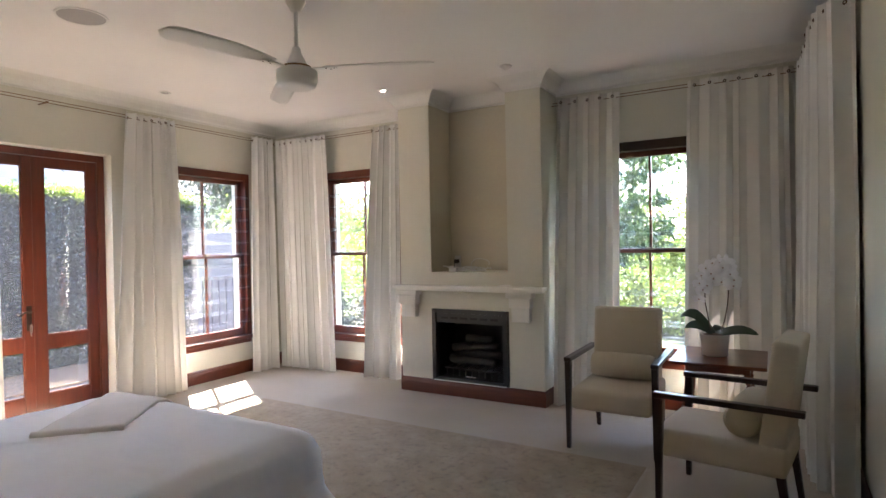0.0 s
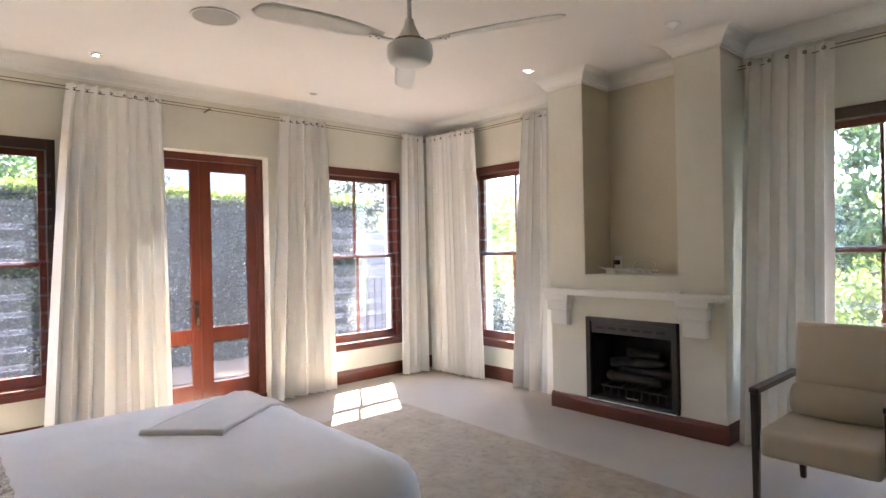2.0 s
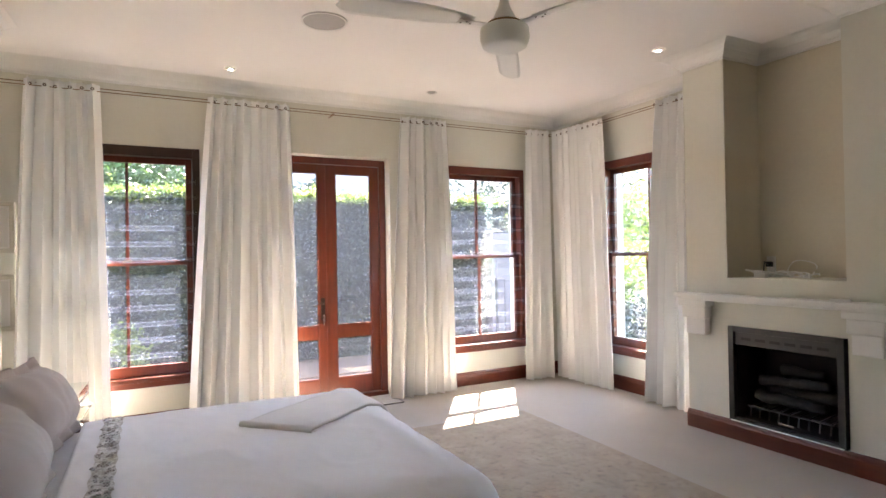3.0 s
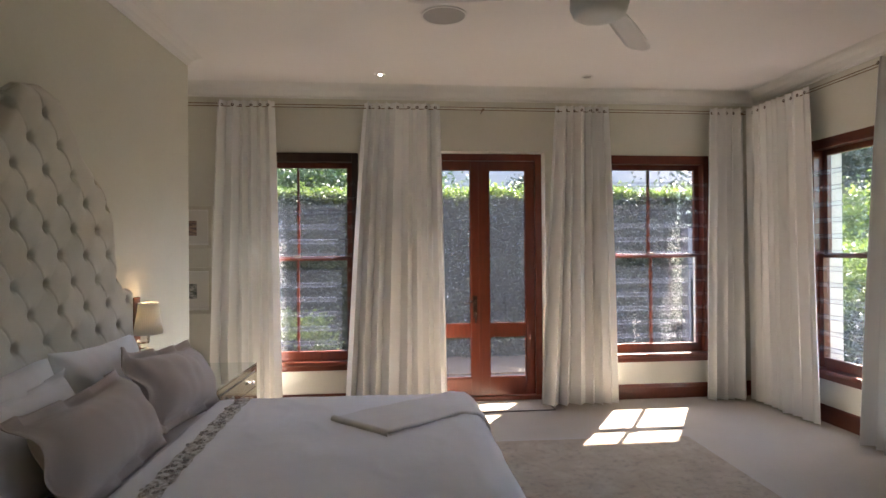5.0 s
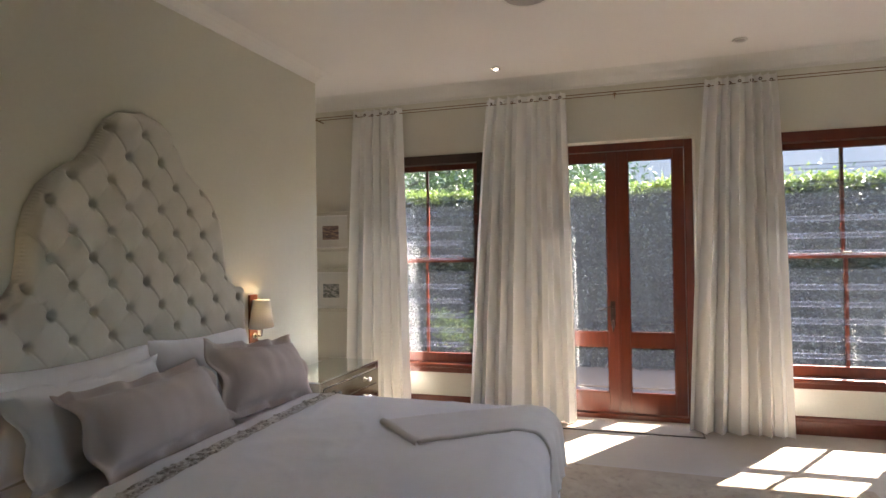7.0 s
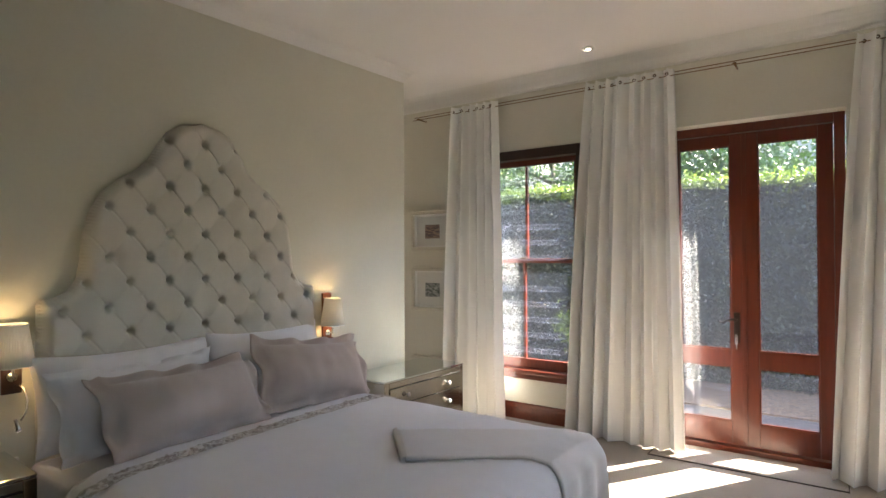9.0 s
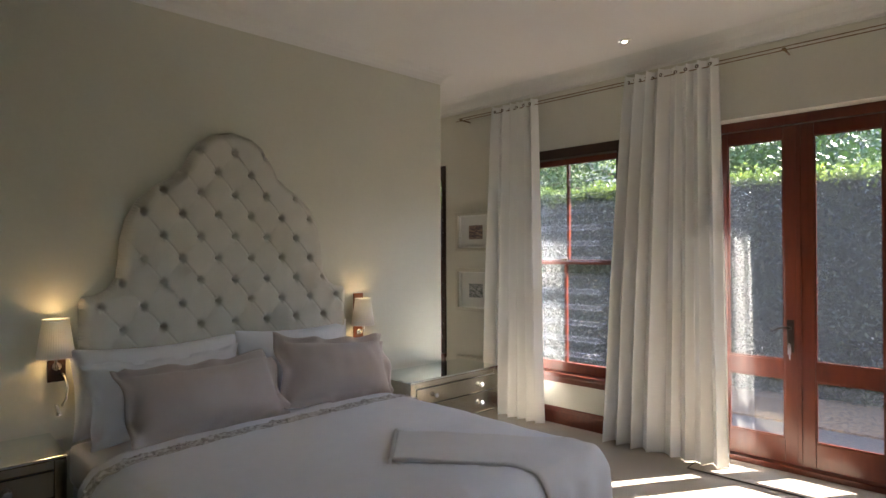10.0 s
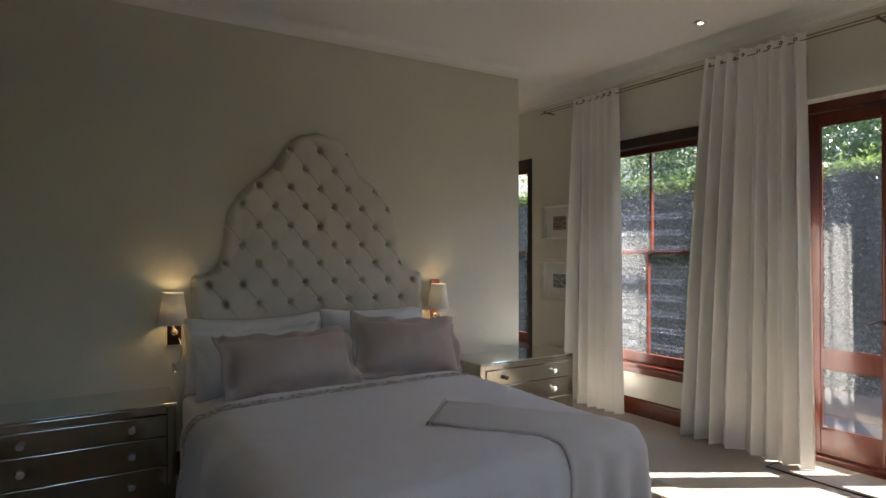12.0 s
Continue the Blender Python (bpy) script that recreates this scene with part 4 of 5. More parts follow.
def cable_tangle():
    c = thing("cables", "tangle of white cables with a power strip in the niche", "cable", pose(-2.30, 5.06, NZ))
    rng = random.Random(5)
    for k in range(5):
        pts, ph = [], rng.uniform(0, 6)
        for i in range(40):
            t = i / 39
            pts.append((-0.20 + 0.42 * t + 0.06 * math.sin(5 * t + ph), 0.05 * math.cos(7 * t + ph * 2) - 0.02, 0.008 + 0.05 * abs(math.sin(4.4 * t * (1 + 0.2 * k) + ph)) * (1 - 0.5 * t)))
        bm = bmesh.new()
        tube(bm, pts, 0.0058, 6)
        part("cable", bm, PLASTIC, c, smooth=True)
    bm = bmesh.new()
    tube(bm, [(0.13 + 0.10 * math.cos(a * 0.35), -0.02 + 0.02 * math.sin(a), 0.07 + 0.06 * math.sin(a * 0.35)) for a in range(18)], 0.004, 6)
    part("loop", bm, PLASTIC, c, smooth=True)
    bm = bmesh.new()
    box(bm, -0.19, -0.10, -0.08, -0.04, 0.0, 0.035, 0.006)
    part("power_block", bm, PLASTIC, c)
    bm = bmesh.new()
    tube(bm, [(-0.23, 0.16, 0.09), (-0.22, 0.1, 0.12), (-0.19, 0.04, 0.04), (-0.15, -0.03, 0.03)], 0.004, 6)
    part("lead", bm, BLACK, c, smooth=True)


cable_tangle()

# ---- ceiling ----
def fan():
    f = thing("ceiling_fan", "white three-blade ceiling fan at rest on a down rod", "ceiling fan", pose(-2.15, 2.56, HIGH))
    bm = bmesh.new()
    lathe(bm, [(0, -0.001), (0.055, -0.001), (0.06, -0.03), (0.03, -0.085), (0.014, -0.09), (0, -0.09)], 24)
    part("canopy", bm, PLASTIC, f, smooth=True)
    bm = bmesh.new()
    lathe(bm, [(0.0125, -0.088), (0.0125, -0.345)], 14)
    part("down_rod", bm, PLASTIC, f, smooth=True)
    bm = bmesh.new()
    lathe(bm, [(0, -0.30), (0.022, -0.305), (0.03, -0.34), (0.062, -0.405), (0.075, -0.418), (0, -0.418)], 28)
    part("cone", bm, PLASTIC, f, smooth=True)
    bm = bmesh.new()
    lathe(bm, [(0, -0.4195), (0.085, -0.4195), (0.085, -0.433), (0, -0.433)], 28)
    part("collar", bm, BRASS, f, smooth=False)
    bm = bmesh.new()
    lathe(bm, [(0, -0.434), (0.10, -0.436), (0.122, -0.45), (0.124, -0.50), (0.112, -0.535), (0.09, -0.548), (0.05, -0.552), (0, -0.553)], 32)
    part("motor", bm, PLASTIC, f, smooth=True)
    for a in (-97, 23, 143):
        m = Matrix.Rotation(radians(a), 4, "Z")
        bm = bmesh.new()
        def g(u, v):
            x = 0.17 + 0.67 * u
            w = (0.055 + 0.075 * math.sin(min(1, u * 1.9) * 1.57)) * (1 if u < 0.86 else math.sqrt(max(0.0, 1 - ((u - 0.86) / 0.14) ** 2)) * 0.96 + 0.04)
            y = (v - 0.42) * w
            return m @ Vector((x, y, -0.428 + y * 0.22 - 0.012 * u * u))
        sheet(bm, g, 28, 6)
        b = part("blade", bm, PLASTIC, f, smooth=True)
        solidify(b, 0.006)
        bm = bmesh.new()
        box(bm, 0.10, 0.25, -0.02, 0.02, -0.440, -0.434, 0.002, 1, m)
        arm = part("blade_arm", bm, PLASTIC, f)
        for x, y in ((0.21, 0.01), (0.235, -0.008), (0.185, -0.008)):
            bm = bmesh.new()
            lathe(bm, [(0, -0.4435), (0.005, -0.4425), (0.005, -0.4405)], 8, (x, y), m)
            part("screw", bm, IRON, arm)


fan()


def downlight(x, y, lit, label, tilt=0):
    d = thing("downlight", label, "downlight", pose(x, y, HIGH), group="recessed ceiling lights")
    bm = bmesh.new()
    lathe(bm, [(0.036, -0.001), (0.052, -0.001), (0.054, -0.006), (0.046, -0.010), (0.037, -0.006), (0.036, -0.001)], 28)
    part("bezel", bm, WHITE if lit else PLASTIC, d, smooth=True)
    bm = bmesh.new()
    m = Matrix.Rotation(radians(tilt), 4, "X")
    lathe(bm, [(0, -0.007), (0.022, -0.009), (0.034, -0.003), (0.034, -0.001), (0, -0.001)], 24, m=m)
    part("lens", bm, GREYPLASTIC, d, smooth=True)
    if lit:
        bm = bmesh.new()
        lathe(bm, [(0, -0.0125), (0.015, -0.0115), (0.016, -0.008), (0, -0.0075)], 16, m=m)
        part("led", bm, LED, d, "glowing warm white light")


downlight(-2.93, 4.53, True, "small round recessed ceiling light, lit, near the fireplace")
downlight(-4.757, 1.60, True, "small round recessed ceiling light, lit, near the doors")
downlight(-4.71, 3.43, False, "small round recessed ceiling light, unlit")
k = thing("smoke_detector", "small white round detector on the ceiling", "smoke detector", pose(-1.62, 4.50, HIGH))
bm = bmesh.new()
lathe(bm, [(0, -0.035), (0.018, -0.033), (0.024, -0.02), (0.045, -0.014), (0.052, -0.001), (0, -0.001)], 28)
part("housing", bm, PLASTIC, k, smooth=True)
sp = thing("ceiling_speaker", "round grey flush ceiling speaker grille", "speaker", pose(-3.495, 2.03, HIGH))
bm = bmesh.new()
lathe(bm, [(0.138, -0.001), (0.152, -0.001), (0.152, -0.008), (0.138, -0.008), (0.138, -0.001)], 48)
part("rim", bm, PLASTIC, sp)
bm = bmesh.new()
lathe(bm, [(0, -0.0065), (0.137, -0.0055), (0.137, -0.001), (0, -0.001)], 48)
part("grille", bm, GREYPLASTIC, sp)

# ---- floor coverings ----
rug = thing("floor_rug", "faded cream and beige persian-style rug partly under the bed", "rug", pose(-2.255, 2.65, 0.0, 0, 0, -1.6))
bm = bmesh.new()
box(bm, -1.82, 1.82, -1.26, 1.26, 0.002, 0.010, 0.003)
part("rug_surface", bm, RUG, rug)
bm = bmesh.new()
rng = random.Random(11)
for side in (-1, 1):
    for i in range(240):
        y = -1.25 + 2.5 * (i + 0.5) / 240
        l = 0.035 * rng.uniform(0.7, 1.2)
        x = side * 1.82
        vs = [bm.verts.new(p) for p in ((x, y - 0.002, 0.007), (x, y + 0.002, 0.007), (x + side * l, y + rng.uniform(-0.005, 0.005), 0.003))]
        bm.faces.new(vs)
o = part("fringe", bm, FRINGE, rug, kind="stuff")
mat_ = thing("door_mat", "thin carpet-coloured mat with dark bound edges inside the doors", "mat", pose(-5.02, 2.56, 0.0, 0, 0, 0))
bm = bmesh.new()
box(bm, -0.12, 0.13, -0.58, 0.60, 0.002, 0.008, 0.002)
part("mat_surface", bm, CARPET, mat_)
bm = bmesh.new()
for c in ((0.131, 0.139, -0.588, 0.608), (-0.12, 0.131, -0.588, -0.581), (-0.12, 0.131, 0.601, 0.608)):
    box(bm, c[0], c[1], c[2], c[3], 0.001, 0.009)
part("binding", bm, MATEDGE, mat_)

# ---- bed ----
BED_X, BED_TOP, BED_FOOT, HALF = -2.575, 0.545, 2.17, 0.88
HALF_EAST = 0.97  # the linen hangs out further on this side


def headboard():
    h = thing("headboard", "tall shaped headboard in buttoned pale linen", "headboard", M_HEAD @ Matrix.Diagonal((0.98, 1, 1, 1)))
    prof = [(0.84, 0.0), (0.84, 1.225), (0.825, 1.25), (0.76, 1.257), (0.705, 1.285), (0.665, 1.345), (0.648, 1.44), (0.64, 1.56), (0.61, 1.68), (0.55, 1.79), (0.46, 1.87), (0.37, 1.925), (0.305, 1.99), (0.255, 2.08), (0.20, 2.16), (0.12, 2.215), (0.0, 2.237)]
    def half_at(t):
        ls = [math.dist(a, b) for a, b in zip(prof, prof[1:])]
        d = t * sum(ls)
        for (a, b), l in zip(zip(prof, prof[1:]), ls):
            if d <= l + 1e-9:
                return a[0] + (b[0] - a[0]) * d / l, a[1] + (b[1] - a[1]) * d / l
            d -= l
        return prof[-1]
    def inside(x, z):
        if z <= 1.24:
            return abs(x) <= 0.84
        for (x0, z0), (x1, z1) in zip(prof[1:], prof[2:]):
            if min(z0, z1) <= z <= max(z0, z1) and abs(z1 - z0) > 1e-6:
                return abs(x) <= x0 + (x1 - x0) * (z - z0) / (z1 - z0)
        return False
    dx, dz, ztop = 0.1065, 0.131, 2.108
    outline = [Vector(half_at(i / 150)) for i in range(151)]
    def edge_dist(x, z):
        return min(math.hypot(abs(x) - p.x, z - p.y) for p in outline)
    buttons = []
    for r in range(13):
        for c in range(-9, 10):
            x, z = c * dx, ztop - r * dz
            if (c + r) % 2 == 0 and inside(x, z) and edge_dist(x, z) > 0.035:
                buttons.append((x, z))
    ox, oz = np.array([p.x for p in outline]), np.array([p.y for p in outline])
    def depth(x, z):
        # diamonds swell between creases that join neighbouring buttons, each sunk in a pit
        a, b = (x / dx + (ztop - z) / dz) / 2, (x / dx - (ztop - z) / dz) / 2
        fa, fb = abs(a - round(a)), abs(b - round(b))
        ca, cb = fa * 0.165, fb * 0.165
        pit = math.hypot((fa + fb) * dx, (fa - fb) * dz)
        relief = 0.062 - 0.052 * math.exp(-(pit / 0.014) ** 2) - 0.024 * math.exp(-pit / 0.028)
        relief -= 0.013 * math.exp(-(ca / 0.0038) ** 2) * (0.4 + 0.6 * math.exp(-pit / 0.05)) + 0.0015 * math.exp(-(cb / 0.007) ** 2)
        e = min(1.0, float(np.min(np.hypot(np.abs(x) - ox, z - oz))) / 0.06)
        border = math.sqrt(max(0.0, 1 - (1 - e) ** 2))
        return 0.006 + (0.018 + (relief if z > 0.85 else 0.02)) * border
    bm = bmesh.new()
    rows, cols = 420, 340
    levels = [0.25 + (2.237 - 0.25) * i / rows for i in range(rows + 1)]
    grid = []
    for z in levels:
        hw = 0.84
        if z > 1.225:
            hw = 0.0
            for (x0, z0), (x1, z1) in zip(prof[1:], prof[2:]):
                if min(z0, z1) - 1e-6 <= z <= max(z0, z1) + 1e-6:
                    hw = max(hw, x0 + (x1 - x0) * (z - z0) / max(1e-6, z1 - z0))
        hw = max(hw, 0.004)
        grid.append([bm.verts.new((hw * (2 * j / cols - 1), depth(hw * (2 * j / cols - 1), z), z)) for j in range(cols + 1)])
    for a, b in zip(grid, grid[1:]):
        for j in range(cols):
            bm.faces.new((a[j + 1], a[j], b[j], b[j + 1]))
    back = [[bm.verts.new((r[0].co.x, 0.001, r[0].co.z)), bm.verts.new((r[-1].co.x, 0.001, r[-1].co.z))] for r in grid]
    for a, b, ga, gb in zip(back, back[1:], grid, grid[1:]):
        bm.faces.new((a[0], b[0], gb[0], ga[0]))
        bm.faces.new((a[1], ga[-1], gb[-1], b[1]))
    bm.faces.new([back[-1][0], back[-1][1]] + grid[-1][::-1])
    bmesh.ops.recalc_face_normals(bm, faces=bm.faces)
    part("upholstery", bm, HEADCLOTH, h, smooth=True)
    # buttons take the pits' shade in their dark colour
    for x, z in buttons:
        if z < 0.8:
            continue
        bm = bmesh.new()
        lathe(bm, [(0, 0.009), (0.008, 0.007), (0.0125, 0.002), (0.0125, 0.0), (0, 0.0)], 12, m=Matrix.Translation((x, depth(x, z) - 0.002, z)) @ Matrix.Rotation(-math.pi / 2, 4, "X"))
        part("button", bm, BUTTON, h, smooth=True)


headboard()


def superellipse_pt(a, hx, hy, n=5.0):
    c, s = math.cos(a), math.sin(a)
    return hx * math.copysign(abs(c) ** (2 / n), c), hy * math.copysign(abs(s) ** (2 / n), s)


def bed():
    b = thing("bed", "queen-size bed made up with white linen", "bed", pose(BED_X, 0.10, 0))
    L = BED_FOOT - 0.10
    bm = bmesh.new()
    box(bm, -0.80, 0.88, 0.02, L - 0.08, 0.06, 0.32, 0.02)
    part("base", bm, COTTON, b)
    bm = bmesh.new()
    box(bm, -0.81, 0.90, 0.02, L - 0.09, 0.322, 0.525, 0.05, 4)
    part("mattress", bm, COTTON, b, "white mattress under a fitted sheet", smooth=True)
    for x in (-0.72, 0.72):
        for y in (0.1, L - 0.2):
            bm = bmesh.new()
            lathe(bm, [(0, 0.0), (0.025, 0.0), (0.03, 0.059), (0, 0.059)], 12, (x, y))
            part("foot", bm, WALNUT, b)


bed()


def bed_profile(x, y, lift=0.0):
    """The linen's surface over the bed: x and y are lengths along the cloth, which turns down over the edges and flares out below."""
    r = 0.16
    half = HALF_EAST if x > 0 else HALF
    ex, ey = max(0.0, abs(x) - (half - r)), max(0.0, y - (BED_FOOT - r))
    e = math.hypot(ex, ey)
    quarter = r * math.pi / 2
    wide = 0.10 if x < 0 else 0.10 + 0.85 * min(1, max(0, (y - 1.0) / 1.1))
    flare = 0.08 + (wide - 0.08) * ((ex / e) ** 2 if e > 1e-9 else 0)
    if e < 1e-9:
        out, drop = 0.0, 0.0
    elif e < quarter:
        out, drop = r * math.sin(e / r), r * (1 - math.cos(e / r))
    else:
        t = e - quarter
        out, drop = r + flare * t * t / (t + 0.15) * (ex / e), r + (e - quarter) * (1 - 0.3 * flare)
    ux, uy = (ex / e, ey / e) if e > 1e-9 else (0, 0)
    px = math.copysign(min(abs(x), half - r) + (out + lift * (drop > 0.02)) * ux, x)
    py = min(y, BED_FOOT - r) + (out + lift * (drop > 0.02)) * uy
    crown = 0.022 * (1 - (min(abs(x), half) / half) ** 2)
    return Vector((BED_X + px, py, BED_TOP + crown - drop + lift * (drop <= 0.12)))


def duvet():
    d = thing("duvet", "white cotton duvet smoothed over the bed and hanging over its sides", "duvet", pose(BED_X, 1.4, 0.3))
    base = d.matrix_basis.translation.copy()
    def f(u, v):
        x = -(HALF + 0.44) + (HALF + HALF_EAST + 0.88) * u
        y = 0.66 + (BED_FOOT + 0.44 - 0.66) * v
        lift = 0.020 + 0.010 * noise.noise(Vector((x * 2.2, y * 2.2, 1))) + 0.005 * noise.noise(Vector((x * 7 + y * 3, y * 4, 2))) + 0.004 * (1 - abs(noise.noise(Vector((x * 3 - y * 2, x * 1.5 + y * 4, 7))))) ** 8
        p = bed_profile(x, y, lift)
        drop = max(0, BED_TOP - p.z)
        if drop > 0.05:
            a = math.atan2(p.y - 1.2, p.x - BED_X)
            w = (0.014 * math.sin(a * 30 + 3 * noise.noise(Vector((a * 4, 0, 0)))) + 0.01 * noise.noise(Vector((a * 9, drop * 2, 3)))) * min(1, drop / 0.3)
            p += Vector((math.cos(a), math.sin(a), 0)) * w
        p.z = max(p.z, 0.03)
        return p - base
    bm = bmesh.new()
    sheet(bm, f, 120, 110)
    cover = part("cover", bm, COTTON, d, smooth=True)
    solidify(cover, 0.016)
    bm = bmesh.new()
    def g(u, v):
        x = -(HALF + 0.40) + (HALF + HALF_EAST + 0.80) * u
        y = 0.755 + 0.085 * v + 0.004 * math.sin(x * 40)
        return bed_profile(x, y, 0.034 + 0.008 * noise.noise(Vector((x * 2.2, y * 2.2, 1)))) - base
    sheet(bm, g, 220, 6)
    part("embroidered_band", bm, LACE, d, "openwork band in brown and silver thread", smooth=True)
    bm = bmesh.new()
    rng = random.Random(3)
    for i in range(230):
        u, v = rng.random(), rng.random()
        p = g(u, v)
        n = rng.uniform(0.006, 0.011)
        lathe(bm, [(n * 0.5, -0.001), (n * 0.75, 0.003), (n, -0.001)], 6, m=Matrix.Translation(p + Vector((0, 0, 0.002))))
    part("embroidery", bm, LACE, d, kind="stuff")


duvet()


def pillow(name, label, cloth, m, w, h, t, flange=0.0, seed=0, category="pillow", group=""):
    p = thing(name, label, category, m, group=group)
    bm = bmesh.new()
    W, H = w / 2 + flange, h / 2 + flange
    def surf(side):
        def f(u, v):
            a, b = 2 * u - 1, 2 * v - 1
            x, z = a * W, b * H
            # sides draw in a little between the corners
            x *= 1 - 0.05 * (1 - b * b)
            z *= 1 - 0.07 * (1 - a * a)
            ia, ib = min(1, abs(a) * W / (w / 2)), min(1, abs(b) * H / (h / 2))
            th = t / 2 * (1 - ia ** 2.6) ** 0.55 * (1 - ib ** 2.6) ** 0.55
            th += 0.010 * noise.noise(Vector((x * 5, z * 8, seed))) * 1.5 * min(1, th / 0.03) + 0.006 * noise.noise(Vector((x * 16, z * 9, seed + 5))) * min(1, th / 0.03)
            wob = (0.028 * math.sin(x * 27 + seed + 2 * noise.noise(Vector((x * 4, seed, 0)))) * (ib >= 1) + 0.036 * math.sin(z * 24 + seed * 2) * (ia >= 1) - 0.03 * (ia >= 1) * (ib >= 1)) if flange else 0
            sag = -0.02 * (b + 1) * 0.5 * (1 - a * a)
            return Vector((x, side * (th + 0.002) + wob * 0.8, z + H + sag))
        return f
    g1 = sheet(bm, surf(1), 44, 30)
    g2 = sheet(bm, surf(-1), 44, 30)
    ring = lambda g: [r[0] for r in g] + g[-1][1:] + [r[-1] for r in g[::-1][1:]] + g[0][::-1][1:-1]
    a, b = ring(g1), ring(g2)
    for i in range(len(a)):
        j = (i + 1) % len(a)
        bm.faces.new((a[i], a[j], b[j], b[i]))
    bmesh.ops.recalc_face_normals(bm, faces=bm.faces)
    part("pillowcase", bm, cloth, p, smooth=True)
    return p


PZ = BED_TOP + 0.025
pillow("pillow", "plump white cotton pillow leaning on the headboard", COTTON, pose(-2.13, 0.20, PZ - 0.02, 13, 0, 1), 0.91, 0.46, 0.19, 0, 1, group="pillows on the bed")
pillow("pillow", "plump white cotton pillow leaning on the headboard", COTTON, pose(-2.98, 0.20, PZ - 0.02, 12, 0, -1), 0.84, 0.47, 0.19, 0, 2, group="pillows on the bed")
pillow("pillow", "white cotton pillow behind the taupe one", COTTON, pose(-2.13, 0.38, PZ - 0.03, 25, 0, 2), 0.80, 0.40, 0.14, 0.02, 7, group="pillows on the bed")
pillow("cushion", "taupe linen pillow with a flat flanged edge", TAUPE, pose(-2.235, 0.62, PZ - 0.015, 33, 0, 2), 0.77, 0.34, 0.26, 0.05, 3, group="taupe pillows on the bed", category="pillow")
pillow("cushion", "taupe linen pillow with a flat flanged edge, tilted", TAUPE, pose(-3.03, 0.61, PZ - 0.015, 29, -5, -4), 0.73, 0.37, 0.25, 0.05, 4, group="taupe pillows on the bed", category="pillow")


def throw():
    t = thing("throw", "folded pale grey fringed throw laid over the foot of the bed", "throw", pose(-2.8, 1.9, 0.6))
    base = t.matrix_basis.translation.copy()
    a, b = Vector((-2.78, 1.37)), Vector((-2.49, 1.66))
    run = Vector((-0.62, 0.785)).normalized()
    def along(q, v, end):
        """A point of the cloth: it runs slantwise to the foot of the bed and then hangs straight down."""
        s = v * (end - q.y) / run.y
        return Vector((q.x + run.x * min(s, (2.10 - q.y) / run.y), q.y + run.y * s))
    for layer, (over, dz, end) in enumerate(((0.0, 0.022, 2.42), (0.010, 0.038, 2.39))):
        def f(u, v):
            q = along(a.lerp(b, over * 2 + u * (1 - over * 4)), v, end)
            p = bed_profile(q.x - BED_X, q.y, dz + 0.006 * noise.noise(Vector((q.x * 5, q.y * 5, layer))))
            fall = max(0.0, q.y - 2.15)
            return p - base + Vector((0, 0.10 * fall * math.sin(u * 17 + layer), 0))
        bm = bmesh.new()
        sheet(bm, f, 22, 70)
        part(("under_layer", "upper_layer")[layer], bm, THROW, t, smooth=True)
        solidify(t.children[-1], 0.014)
    bm = bmesh.new()
    def roll(u, v):
        ang = math.pi * (v * 1.0 - 0.5)
        q = a.lerp(b, u)
        p = bed_profile(q.x - BED_X, q.y, 0.033)
        return p - base + Vector((-run.x, -run.y, 0)) * 0.020 * math.cos(ang) + Vector((0, 0, 0.021 * math.sin(ang)))
    sheet(bm, roll, 22, 8)
    part("fold", bm, THROW, t, smooth=True)
    bm = bmesh.new()
    rng = random.Random(9)
    for i in range(80):
        u = (i + 0.5) / 80
        q = along(a.lerp(b, u), 1.0, 2.415)
        p = bed_profile(q.x - BED_X, q.y, 0.032) - base
        tube(bm, [p, p + Vector((rng.uniform(-0.006, 0.006), 0.004, -0.03)), p + Vector((rng.uniform(-0.012, 0.012), rng.uniform(-0.004, 0.01), -0.07 * rng.uniform(0.8, 1.1)))], 0.0022, 4)
    part("fringe", bm, FRINGE, t, kind="stuff")


throw()

